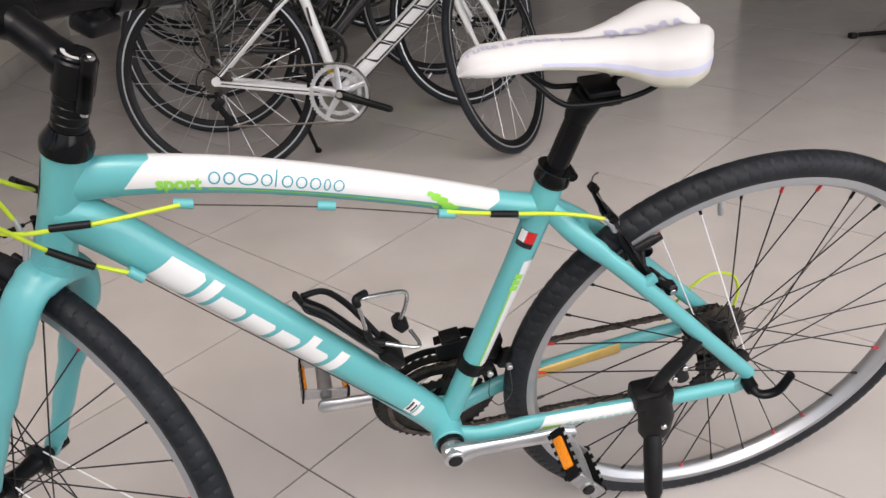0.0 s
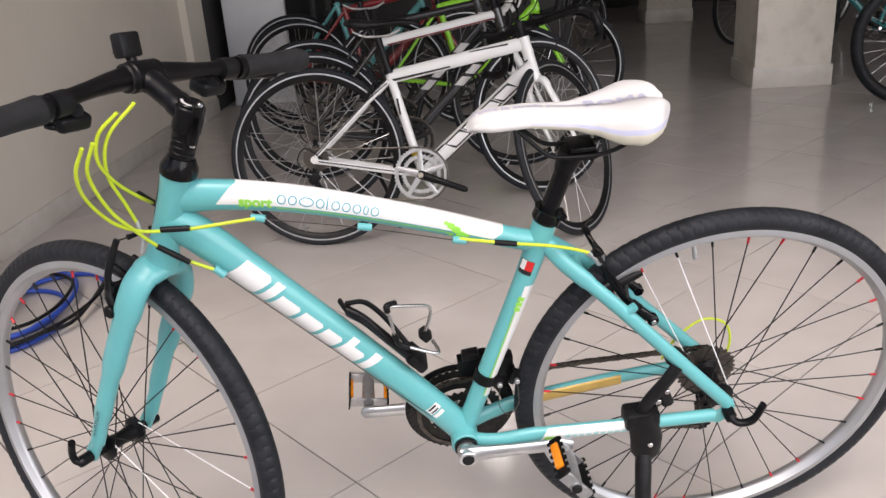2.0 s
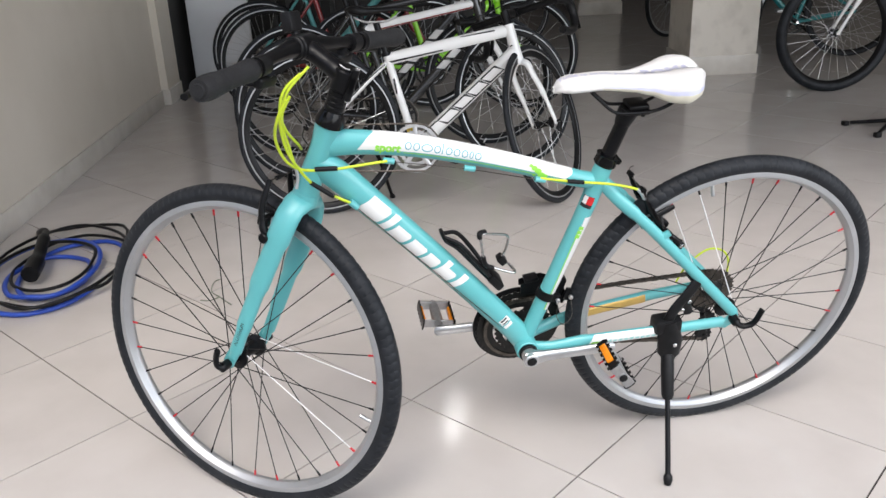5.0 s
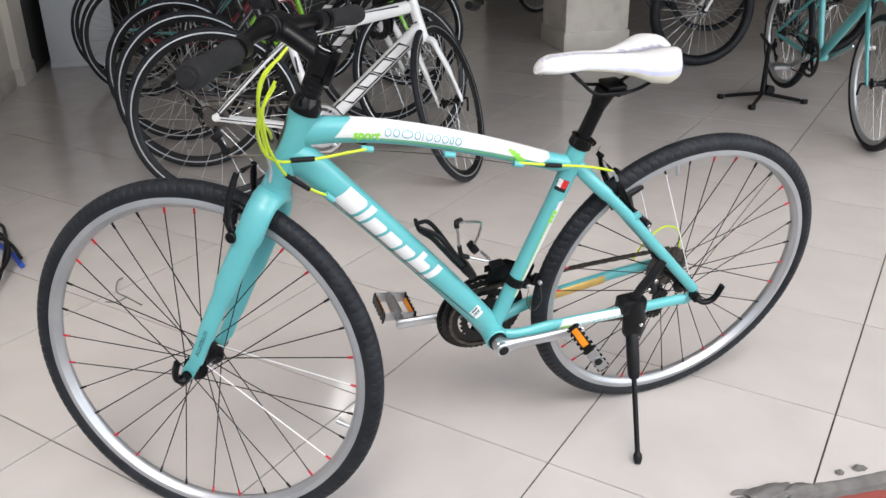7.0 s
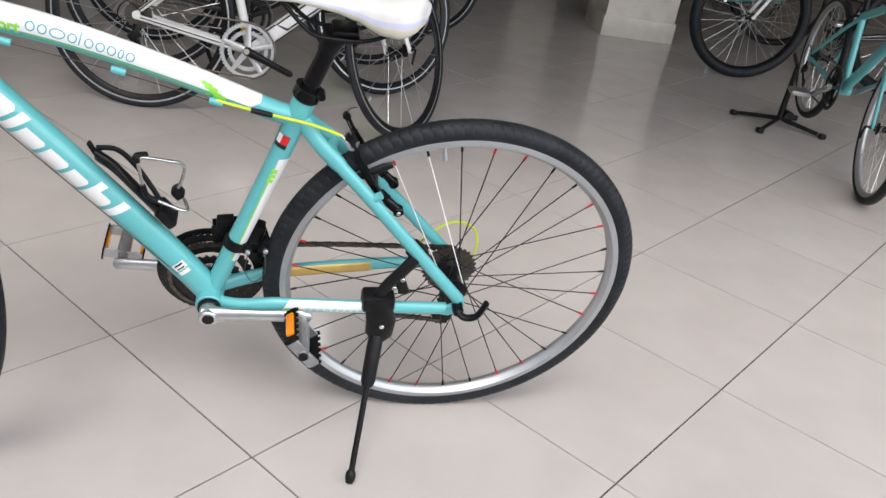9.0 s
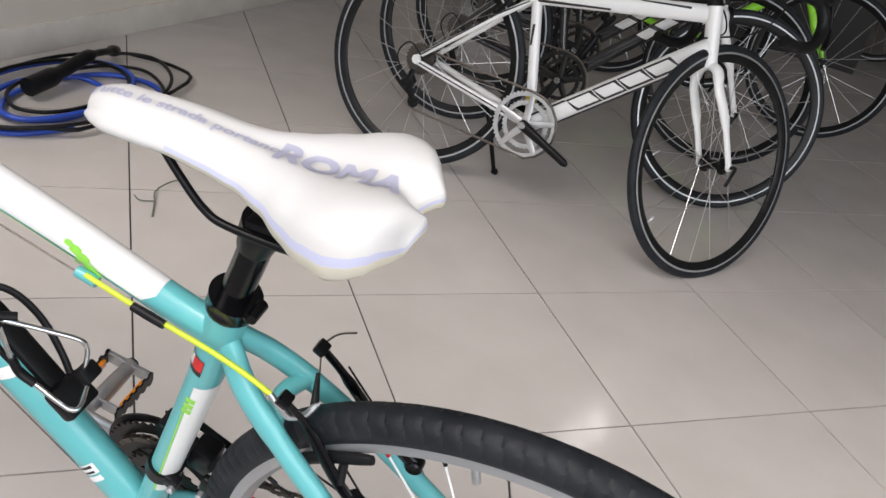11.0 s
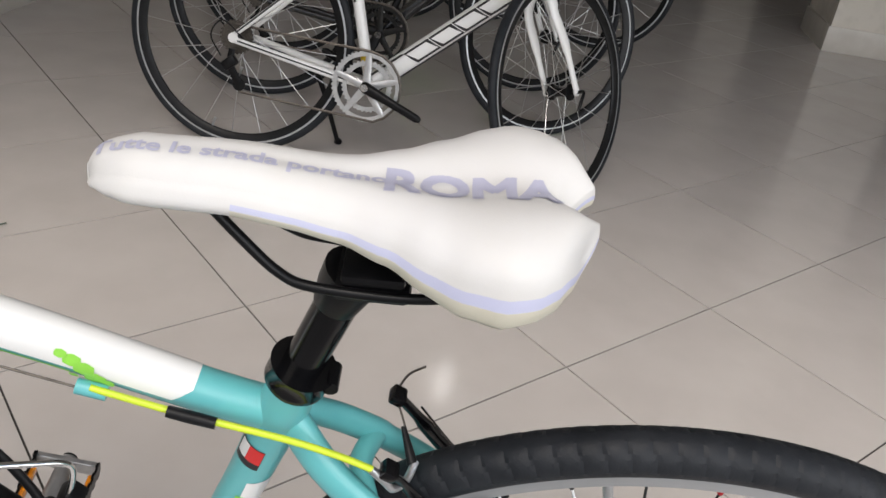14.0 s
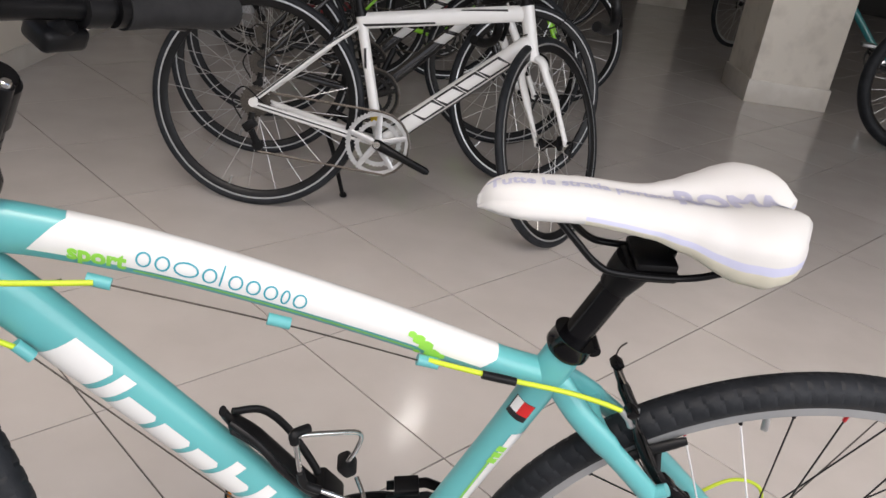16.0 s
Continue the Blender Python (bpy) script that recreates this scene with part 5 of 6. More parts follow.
LIGHT_GREY_ALLOY = material("pale_grey_alloy_ring", (0.55, 0.55, 0.55), 0.35, 0.6, (0.42, 0.42, 0.42), 40)
RED_MARK = material("red_mark_print", (0.6, 0.03, 0.03), 0.4)


def other_bike(label, m, paint, fork_paint=None, accent=None, R=0.335, kind="road", bar_kind="drop", steer=0.0, saddle_mat=PLASTIC, tape=PLASTIC, rims=None, spokes=20, spoke_mat=SPOKE_STEEL,
               ring=RING_BLACK, crank_mat=BLACK, bb=(-0.405, 0.270), seat=(-0.290, 0.700), top=(-0.800, 0.790), low=(-0.836, 0.655), fa=-0.985, oval=1.0, crank_deg=-35.0, group="bicycles in the shop"):
    b = thing("bicycle", label, "bicycle", m, group)
    fork_paint = fork_paint or paint
    S = steer_matrix(top, low, steer)
    tw = {"road": 0.025, "mtb": 0.062, "city": 0.036}[kind]
    rims = rims or RIM_BLACK
    rin = R - tw * 0.75 - (0.030 if kind == "road" else 0.022)
    # frame
    ax = (Vector((top[0], 0, top[1])) - Vector((low[0], 0, low[1]))).normalized()
    ht, hl = Vector((top[0], 0, top[1])), Vector((low[0], 0, low[1]))
    pipes = {}
    for name, a, c, ra, rb in (("head_tube", ht, hl, 0.021, 0.021), ("top_tube", ht - ax * 0.022, Vector((seat[0] - 0.004, 0, seat[1] - 0.02)), 0.016, 0.019 * oval),
                               ("down_tube", hl + ax * 0.03, Vector((bb[0], 0, bb[1])), 0.021 * oval, 0.023 * oval), ("seat_tube", Vector((bb[0], 0, bb[1])), Vector((seat[0], 0, seat[1])), 0.0155, 0.0160)):
        pipes[name] = Pipe([a, a.lerp(c, 0.5), c], [(ra, rb)] * 3, 6)
        pipes[name + "_part"] = part(name, pipes[name].mesh(18), paint, b)
    part("bottom_bracket_shell", disc(bmesh.new(), 0.022, -0.035, 0.035, 20, (bb[0], 0, bb[1])), paint, b)
    for s in (-1, 1):
        part("seat_stay", tube(bmesh.new(), [(seat[0] + 0.002, s * 0.010, seat[1] - 0.035), (seat[0] * 0.72, s * 0.028, seat[1] * 0.72 + R * 0.28 - 0.02), (-0.004, s * 0.062, R + 0.010)], [0.0085, 0.0085, 0.007], 12), paint, b)
        part("chain_stay", tube(bmesh.new(), [(bb[0] + 0.01, s * 0.022, bb[1]), (bb[0] * 0.8, s * 0.036, bb[1] * 0.85 + R * 0.15), (-0.006, s * 0.062, R - 0.006)], [(0.009, 0.013), (0.009, 0.012), (0.008, 0.009)], 12, side=(0, 1, 0)), paint, b)
        part("dropout", disc(bmesh.new(), 0.015, s * 0.062 - 0.003, s * 0.062 + 0.003, 14, (0, 0, R)), paint, b)
    # fork
    fk = tube(bmesh.new(), [hl, hl - ax * 0.022], [0.022, 0.024], 18)
    for s in (-1, 1):
        e = Vector((fa, s * 0.052, R))
        tube(fk, curve_points([hl - ax * 0.012, hl - ax * 0.030 + Vector((0, s * 0.032, 0)), hl - ax * 0.075 + Vector((0, s * 0.043, 0)), e.lerp(hl + Vector((0, s * 0.047, 0)), 0.45) + Vector((0.006, 0, 0)), e], 4),
             [(0.013, 0.018)] * 7 + [(0.010, 0.016)] * 6 + [(0.0075, 0.010)] * 4, 14, side=(0, 1, 0))
        disc(fk, 0.012, s * 0.052 - 0.004, s * 0.052 + 0.004, 12, (fa, 0, R))
    part("fork", moved(fk, S), fork_paint, b)
    part("axle_lever", moved(tube(bmesh.new(), curve_points([(fa, 0.055, R), (fa, 0.075, R), (fa + 0.01, 0.078, R - 0.02), (fa + 0.022, 0.076, R - 0.055)], 4), 0.005, 8), S), BLACK, b)
    wheel(b, "front_wheel", S @ pose(fa, 0, R, 0, 40, 0), kind + ("s" if rims is RIM_ALLOY else "") + "r%d" % round(R * 1000), R, tw, R - tw * 0.75, rin, rims, spokes, spoke_mat, spoke_mat, hub_half=0.030)
    wheel(b, "rear_wheel", pose(0, 0, R, 0, 70, 0), kind + ("s" if rims is RIM_ALLOY else "") + "r%d" % round(R * 1000), R, tw, R - tw * 0.75, rin, rims, spokes, spoke_mat, spoke_mat, hub_half=0.030)
    # seat post and saddle
    sd = (Vector((seat[0], 0, seat[1])) - Vector((bb[0], 0, bb[1]))).normalized()
    st = Vector((seat[0], 0, seat[1]))
    head = st + sd * 0.13
    part("seat_post", tube(bmesh.new(), [st - sd * 0.03, head], 0.0136, 16), BLACK, b)
    part("seat_collar", tube(bmesh.new(), [st - sd * 0.008, st + sd * 0.008], 0.020, 18), BLACK, b)
    rows_ = []
    for k in range(15):
        u = k / 14
        half = lerp_table(HALF, u) * 0.96
        zc = head.z + 0.035 + (lerp_table(CREST, u) - 0.8865)
        sk = lerp_table(SKIRT, u) * 0.8
        x_ = head.x - 0.155 + 0.27 * u
        rows_.append([Vector((x_, half * v, zc - dz * sk - 0.010 * abs(v) ** 2.4)) for v, dz in ((-0.5, 1.1), (-0.9, 1.0), (-1.03, 0.5), (-1, 0), (-0.6, 0), (-0.2, 0.05), (0.2, 0.05), (0.6, 0), (1, 0), (1.03, 0.5), (0.9, 1.0), (0.5, 1.1))])
    sad, vs_ = sheet(rows_)
    sad.faces.new(vs_[0])
    sad.faces.new(vs_[-1][::-1])
    for r0, r1 in zip(vs_, vs_[1:]):
        sad.faces.new((r0[-1], r0[0], r1[0], r1[-1]))
    sob = part("saddle", sad, saddle_mat, b, angle=70)
    for s in (-1, 1):
        part("rail", tube(bmesh.new(), curve_points([(head.x - 0.085, s * 0.010, head.z + 0.022), (head.x - 0.04, s * 0.020, head.z + 0.003), (head.x + 0.04, s * 0.022, head.z + 0.003), (head.x + 0.085, s * 0.030, head.z + 0.022)], 4), 0.0035, 8), ALLOY, sob)
    # stem and bar
    sp = bmesh.new()
    tube(sp, [ht, ht + ax * 0.004, ht + ax * 0.012, ht + ax * 0.055], [0.023, 0.023, 0.018, 0.018], 18)
    clamp = ht + ax * 0.045 + Vector((-0.088, 0, 0.012))
    tube(sp, [ht + ax * 0.045, clamp], 0.0155, 16)
    disc(sp, 0.019, -0.02, 0.02, 16, clamp)
    part("stem", moved(sp, S), BLACK, b)
    if bar_kind == "drop":
        part("handlebar", moved(tube(bmesh.new(), [clamp + Vector((0, -0.20, 0)), clamp + Vector((0, 0.20, 0))], 0.0145, 14), S), BLACK, b)
        for s in (-1, 1):
            side = Vector((0, s * 0.20, 0))
            dp = curve_points([clamp + side * 0.9, clamp + side + Vector((-0.02, 0, 0.0)), clamp + side + Vector((-0.075, s * 0.005, -0.006)), clamp + side + Vector((-0.105, s * 0.008, -0.050)), clamp + side + Vector((-0.085, s * 0.010, -0.105)), clamp + side + Vector((-0.03, s * 0.012, -0.130)), clamp + side + Vector((0.04, s * 0.012, -0.132))], 5)
            db = part("bar_tape", moved(tube(bmesh.new(), dp, 0.0158, 14), S), tape, b, "wrapped bar tape")
            hood = tube(bmesh.new(), curve_points([clamp + side + Vector((-0.060, s * 0.005, 0.006)), clamp + side + Vector((-0.105, s * 0.004, 0.014)), clamp + side + Vector((-0.135, s * 0.002, 0.034))], 4), [(0.015, 0.019)] * 5 + [(0.013, 0.016)] * 3 + [(0.009, 0.010)], 12)
            hob = part("brake_hood", moved(hood, S), tape, b)
            part("brake_lever", moved(tube(bmesh.new(), curve_points([clamp + side + Vector((-0.125, 0, 0.012)), clamp + side + Vector((-0.146, 0, -0.045)), clamp + side + Vector((-0.130, s * 0.012, -0.105))], 5), [(0.006, 0.009)] * 11, 10), S), BLACK, hob)
    else:
        part("handlebar", moved(tube(bmesh.new(), curve_points([clamp + Vector((0.03, -0.30, 0.015)), clamp + Vector((0.0, -0.10, 0.008)), clamp, clamp + Vector((0.0, 0.10, 0.008)), clamp + Vector((0.03, 0.30, 0.015))], 4), 0.0135, 14), S), BLACK, b)
        for s in (-1, 1):
            part("grip", moved(tube(bmesh.new(), [clamp + Vector((0.012, s * 0.19, 0.0115)), clamp + Vector((0.031, s * 0.305, 0.0152))], 0.0165, 14), S), GRIP_RUBBER, b)
            part("brake_lever", moved(tube(bmesh.new(), curve_points([clamp + Vector((0.0, s * 0.16, 0.005)), clamp + Vector((-0.04, s * 0.18, -0.008)), clamp + Vector((-0.035, s * 0.27, -0.018))], 4), 0.006, 10), S), BLACK, b)
    # drivetrain on the right side
    C = Vector((bb[0], 0, bb[1]))
    for r, y, t in ((0.101, 0.048, 50), (0.074, 0.040, 36)):
        cr = gear(bmesh.new(), r - 0.016, r, t, y, y + 0.003, C)
        for k in range(5):
            tube(cr, [C + Vector((0, y + 0.0015, 0)), C + Vector(((r - 0.010) * math.cos(1.2566 * k + 0.3), y + 0.0015, (r - 0.010) * math.sin(1.2566 * k + 0.3)))], [(0.003, 0.012), (0.0025, 0.008)], 8, side=(0, 1, 0))
        part("chainring", cr, ring, b)
    for s, turn in ((1, crank_deg), (-1, crank_deg + 180)):
        d_ = Vector((math.cos(radians(turn)), 0, math.sin(radians(turn))))
        a_ = C + Vector((0, s * 0.062, 0))
        e_ = C + d_ * 0.170 + Vector((0, s * 0.078, 0))
        ca = part("crank_arm", tube(bmesh.new(), [a_ - d_ * 0.012, a_, a_.lerp(e_, 0.5), e_, e_ + d_ * 0.012], [(0.009, 0.012), (0.011, 0.017), (0.0085, 0.0125), (0.008, 0.012), (0.005, 0.006)], 14, side=(0, 1, 0)), crank_mat, b)
        part("crank_bolt", disc(bmesh.new(), 0.011, min(s * 0.070, s * 0.076), max(s * 0.070, s * 0.076), 14, C), CHROME, ca)
        if kind != "road":
            part("pedal", box(bmesh.new(), (0.085, 0.09, 0.022), Matrix.Translation(e_ + Vector((0, s * 0.055, 0))), 0.005), CHROMED_PLASTIC, b)
    for k, (r, t) in enumerate(((0.050, 25), (0.043, 21), (0.036, 18), (0.030, 15), (0.025, 12))):
        part("sprocket", gear(bmesh.new(), 0.015, r, t, 0.034 + 0.0042 * k, 0.0355 + 0.0042 * k, (0, 0, R)), STEEL, b)
    rdm = box(bmesh.new(), (0.045, 0.022, 0.030), pose(0.004, 0.066, R - 0.070, 0, 40, 0), 0.006)
    tube(rdm, [(0.0, 0.066, R - 0.03), (0.004, 0.068, R - 0.075), (-0.022, 0.060, R - 0.125)], [(0.006, 0.009), (0.006, 0.012), (0.003, 0.012)], 10, side=(0, 1, 0))
    disc(rdm, 0.019, 0.052, 0.057, 16, (-0.022, 0, R - 0.130))
    part("rear_derailleur", rdm, BLACK, b)
    arc_ = [C + Vector((0.100 * math.cos(radians(t)), 0.050, 0.100 * math.sin(radians(t)))) for t in range(92, 272, 20)]
    part("chain", tube(bmesh.new(), [(0.0, 0.046, R + 0.036), *arc_, (-0.022, 0.055, R - 0.150)], [(0.0028, 0.0042)] * 11, 6, side=(0, 1, 0)), STEEL, b)
    part("gear_cable", tube(bmesh.new(), curve_points([(-0.03, 0.064, R + 0.002), (0.03, 0.070, R + 0.045), (0.062, 0.072, R), (0.03, 0.070, R - 0.055)], 6), 0.0024, 8), PLASTIC, b)
    # rim brakes
    bx = Vector((seat[0] * 0.80, 0, seat[1] * 0.80 + R * 0.20 + 0.012))
    part("rear_brake", box(tube(bmesh.new(), curve_points([bx + Vector((0.03, -0.03, -0.045)), bx + Vector((0.0, -0.034, 0.0)), bx + Vector((0, 0, 0.016)), bx + Vector((0, 0.034, 0.0)), bx + Vector((0.03, 0.03, -0.045))], 4), 0.0065, 10), (0.03, 0.018, 0.012), Matrix.Translation(bx + Vector((0.03, 0.026, -0.05))), 0.003), BLACK, b)
    fx = hl - ax * 0.012 + Vector((-0.024, 0, 0.0))
    part("front_brake", moved(tube(bmesh.new(), curve_points([fx + Vector((-0.006, -0.03, -0.050)), fx + Vector((-0.004, -0.036, -0.01)), fx + Vector((0, 0, 0.012)), fx + Vector((-0.004, 0.036, -0.01)), fx + Vector((-0.006, 0.03, -0.050))], 4), 0.0065, 10), S), BLACK, b)
    # brake and gear casings from the bar
    for s in (-1, 1):
        part("cable", tube(bmesh.new(), curve_points([S @ (clamp + Vector((-0.02, s * 0.12, -0.01))), S @ (clamp + Vector((-0.075, s * 0.10, -0.02))), S @ (clamp + Vector((-0.050, s * 0.05, -0.09))), hl + ax * 0.05 + Vector((0.02, s * 0.026, 0))], 6), 0.0024, 8), PLASTIC, b)
    if accent:
        tt, dt = pipes["top_tube"], pipes["down_tube"]
        for fl in (1, -1):
            part("accent_stripe", tt.lay(slice_grid(flat_shape([[(0.05, -0.024), (tt.s[-1] - 0.05, -0.020), (tt.s[-1] - 0.05, -0.004), (0.05, -0.006)]]), 0.05, 0.004), 0.0007, fl), accent, pipes["top_tube_part"])
    return b, pipes


def maker_blocks(pipes, x0, widths, h, fill, edge=None, flip=-1):
    """Plain slanted blocks in place of a maker's name on the right side of a down tube."""
    dt = pipes["down_tube"]
    for grow, mat, proud in (((0.007, edge, 0.0006),) if edge else ()) + ((0.0, fill, 0.0010),):
        polys, x_ = [], x0
        for w_ in widths:
            k = 0.75
            polys.append([(x_ - grow - k * h, -h - grow), (x_ + w_ + grow - k * h, -h - grow), (x_ + w_ + grow + k * h, h + grow), (x_ - grow + k * h, h + grow)])
            x_ += w_ + 0.017
        part("maker_mark", dt.lay(slice_grid(flat_shape(polys), 0.03, 0.004), proud, flip), mat, pipes["down_tube_part"], "slanted blocks")


# white road bike beside the celeste one
felt, fp = other_bike("white and black road bicycle with silver chainrings", pose(-0.705, 1.90, 0, 9, 0, 180 - 10), WHITE_PAINT, R=0.335, steer=58, ring=LIGHT_GREY_ALLOY,
                      bb=(-0.392, 0.262), seat=(-0.290, 0.640), top=(-0.785, 0.735), low=(-0.822, 0.600), fa=-0.965, oval=1.3, crank_deg=200, rims=(RIM_BLACK, RIM_ALLOY))
maker_blocks(fp, 0.10, (0.066, 0.062, 0.060, 0.066), 0.015, WHITE_PAINT, PRINT_BLACK)
for pipe_name, polys, mat in (("down_tube", [[(0.06, -0.050), (0.58, -0.050), (0.56, -0.030), (0.10, -0.030)], [(0.42, 0.018), (0.57, 0.018), (0.57, 0.026), (0.43, 0.026)]], PRINT_BLACK),
                              ("top_tube", [[(0.06, 0.006), (0.20, 0.014), (0.20, 0.018), (0.06, 0.012)], [(0.28, -0.018), (0.50, -0.016), (0.50, -0.008), (0.28, -0.012)]], PRINT_BLACK),
                              ("seat_tube", [[(0.23, -0.012), (0.29, -0.004), (0.29, 0.004), (0.23, -0.004)]], PRINT_BLACK),
                              ("seat_tube", [[(0.055, -0.022), (0.082, -0.022), (0.082, 0.022), (0.055, 0.022)]], YELLOW_MARK),
                              ("down_tube", [[(0.555, -0.02), (0.59, -0.02), (0.59, 0.02), (0.565, 0.02)]], RED_MARK)):
    part("graphic", fp[pipe_name].lay(slice_grid(flat_shape(polys), 0.03, 0.004), 0.0008, -1), mat, fp[pipe_name + "_part"])

for pts in ([(-0.284, 0.0185, 0.600), (-0.2088, 0.0365, 0.5415), (-0.010, 0.0695, 0.352)], [(-0.372, 0.0330, 0.266), (-0.3136, 0.0455, 0.274), (-0.016, 0.0705, 0.329)]):
    part("graphic", tube(bmesh.new(), pts, 0.0022, 6), PRINT_BLACK, felt, "black stripe")
stand_leg = tube(bmesh.new(), [(-0.205, -0.050, 0.290), (-0.235, -0.090, 0.20), (-0.275, -0.170, 0.030)], [0.010, 0.008, 0.007], 12)
leg_ob = part("kickstand", stand_leg, BLACK, felt)
part("foot", tube(bmesh.new(), [(-0.274, -0.168, 0.036), (-0.277, -0.174, 0.030)], 0.012, 12), PLASTIC, leg_ob)
second, sp_ = other_bike("black, white and red road bicycle behind the white one", pose(-0.72, 2.39, 0, 8, 0, 180 - 5), CARBON_BLACK, WHITE_PAINT, WHITE_PAINT, steer=25, seat=(-0.285, 0.700), top=(-0.800, 0.790), tape=PLASTIC, spokes=20, crank_deg=-70, rims=(RIM_BLACK, RIM_ALLOY))
part("graphic", sp_["top_tube"].lay(slice_grid(flat_shape([[(0.02, -0.020), (0.48, -0.020), (0.48, -0.012), (0.02, -0.012)]]), 0.03, 0.004), 0.0012, -1), DARK_RED, sp_["top_tube_part"])
sp_["top_tube_part"].data.materials[0] = WHITE_PAINT
maker_blocks(sp_, 0.10, (0.050, 0.050, 0.050), 0.016, WHITE_PAINT)
third, tp_ = other_bike("black and white road bicycle with pale bar tape", pose(-0.74, 2.86, 0, 7, 0, 180 - 5), CARBON_BLACK, CARBON_BLACK, None, steer=-12, seat=(-0.285, 0.72), top=(-0.805, 0.80), tape=WHITE_PAINT, crank_deg=-60, rims=(RIM_BLACK, RIM_ALLOY))
maker_blocks(tp_, 0.12, (0.060, 0.060, 0.060, 0.060), 0.017, WHITE_PAINT)
fourth, lp_ = other_bike("lime green road bicycle with white saddle", pose(-0.32, 3.62, 0, 7, 0, 180 - 5), LIME, LIME, None, steer=-15, saddle_mat=SADDLE_WHITE, seat=(-0.285, 0.73), top=(-0.805, 0.81), tape=WHITE_PAINT, crank_deg=-60)
fifth, _p = other_bike("dark red road bicycle in the row", pose(-0.85, 3.90, 0, 7, 0, 180 - 5), DARK_RED, DARK_RED, None, steer=10, seat=(-0.285, 0.73), top=(-0.805, 0.81))
sixth, _p = other_bike("celeste road bicycle deep in the row", pose(-0.90, 4.34, 0, 7, 0, 180 - 5), CELESTE, BLACK, None, steer=5, seat=(-0.285, 0.73), top=(-0.805, 0.81), saddle_mat=SADDLE_WHITE)
far, _p = other_bike("black bicycle deep in the shop", pose(0.30, 5.92, 0, 0, 0, 180 - 5), CARBON_BLACK, CARBON_BLACK, None, steer=10, seat=(-0.285, 0.73), top=(-0.805, 0.81))
# bikes at the other side of the shop
city, cp_ = other_bike("celeste city bicycle held on a black work stand", pose(2.46, 2.36, 0.060, 0, -3.4, 70.3), CELESTE, kind="city", R=0.300, bar_kind="flat", steer=-6, rims=RIM_ALLOY, spokes=28, seat=(-0.30, 0.60), top=(-0.80, 0.80), low=(-0.84, 0.66), fa=-1.0, crank_mat=ALLOY, crank_deg=-30)
mtb, mp_ = other_bike("black mountain bicycle with white fork and wide tyres", pose(3.66, 3.215, 0, 0, 0, -3), CARBON_BLACK, WHITE_PAINT, kind="mtb", R=0.365, bar_kind="flat", steer=-8, spokes=28, seat=(-0.30, 0.66), top=(-0.80, 0.88), low=(-0.84, 0.77), fa=-1.06, bb=(-0.43, 0.31))
teal, _p = other_bike("dark teal bicycle standing behind the pillar", pose(3.52, 4.36, 0, 0, 0, -20), DARK_TEAL, kind="city", R=0.345, bar_kind="flat", steer=10, spokes=28, seat=(-0.30, 0.60), top=(-0.80, 0.85), low=(-0.84, 0.70))
silver, _p = other_bike("old silver bicycle between the pillars", pose(3.74, 6.26, 0, 0, 0, 19), material("silver_frame_paint", (0.45, 0.45, 0.45), 0.3, 0.4), kind="city", R=0.345, bar_kind="flat", steer=5, rims=RIM_ALLOY, spokes=28, seat=(-0.30, 0.60), top=(-0.80, 0.85), low=(-0.84, 0.70), crank_mat=ALLOY)
rack2, _p = other_bike("blue bicycle with silver rims", pose(5.20, 2.95, 0, 0, 0, 0), BLUE_PAINT, kind="city", R=0.345, bar_kind="flat", steer=5, rims=RIM_ALLOY, spokes=28, seat=(-0.30, 0.62), top=(-0.80, 0.85), low=(-0.84, 0.70))

# the work stand
stand = thing("work_stand", "black folding bicycle work stand with four legs", "stand", Matrix.Translation((2.31, 2.32, 0)))
part("post", tube(bmesh.new(), [(0.0, 0, 0.035), (0.02, 0.02, 0.30)], [0.016, 0.012], 16), BLACK, stand)
part("hub", disc(bmesh.new(), 0.028, -0.025, 0.025, 16, (0.035, 0, 0.06)), PLASTIC, stand)
for x, y in ((0.16, -0.15), (-0.17, 0.14), (-0.18, -0.13), (0.19, 0.14)):
    lg = part("leg", tube(bmesh.new(), [(0, 0, 0.045), (x * 0.9, y * 0.9, 0.018)], [0.011, 0.010], 12), BLACK, stand)
    part("foot", box(bmesh.new(), (0.032, 0.032, 0.026), Matrix.Translation((x, y, 0.013)), 0.005), PLASTIC, lg)
part("cradle", tube(bmesh.new(), [(0.02, 0.02, 0.30), (0.10, 0.18, 0.33)], 0.010, 12), BLACK, stand)

# hoses and cable on the floor by the wall
HOSE_BLUE = material("blue_air_hose", (0.02, 0.07, 0.42), 0.4, 0, (0.02, 0.05, 0.32), 20)
rnd = random.Random(5)


def coil(name, label, cat, cx, cy, rx, ry, loops, rad, mat, seed, z0, tail=()):
    r_ = random.Random(seed)
    pts = []
    for k in range(loops * 12):
        a_ = 2 * math.pi * k / 12
        q = 1 + 0.32 * math.sin(a_ * 0.37 + seed) + r_.uniform(-0.05, 0.05)
        pts.append((cx + rx * q * math.cos(a_) + 0.05 * math.sin(a_ * 0.21 + seed), cy + ry * q * math.sin(a_), z0 + rad + 0.012 * (1 + math.sin(a_ * 0.5 + seed)) * (k / (loops * 12)) + 0.006 * r_.random()))
    ob = part(name, tube(bmesh.new(), curve_points(pts + list(tail), 4), rad, 10), mat, None)
    return tagged(ob, label, cat)


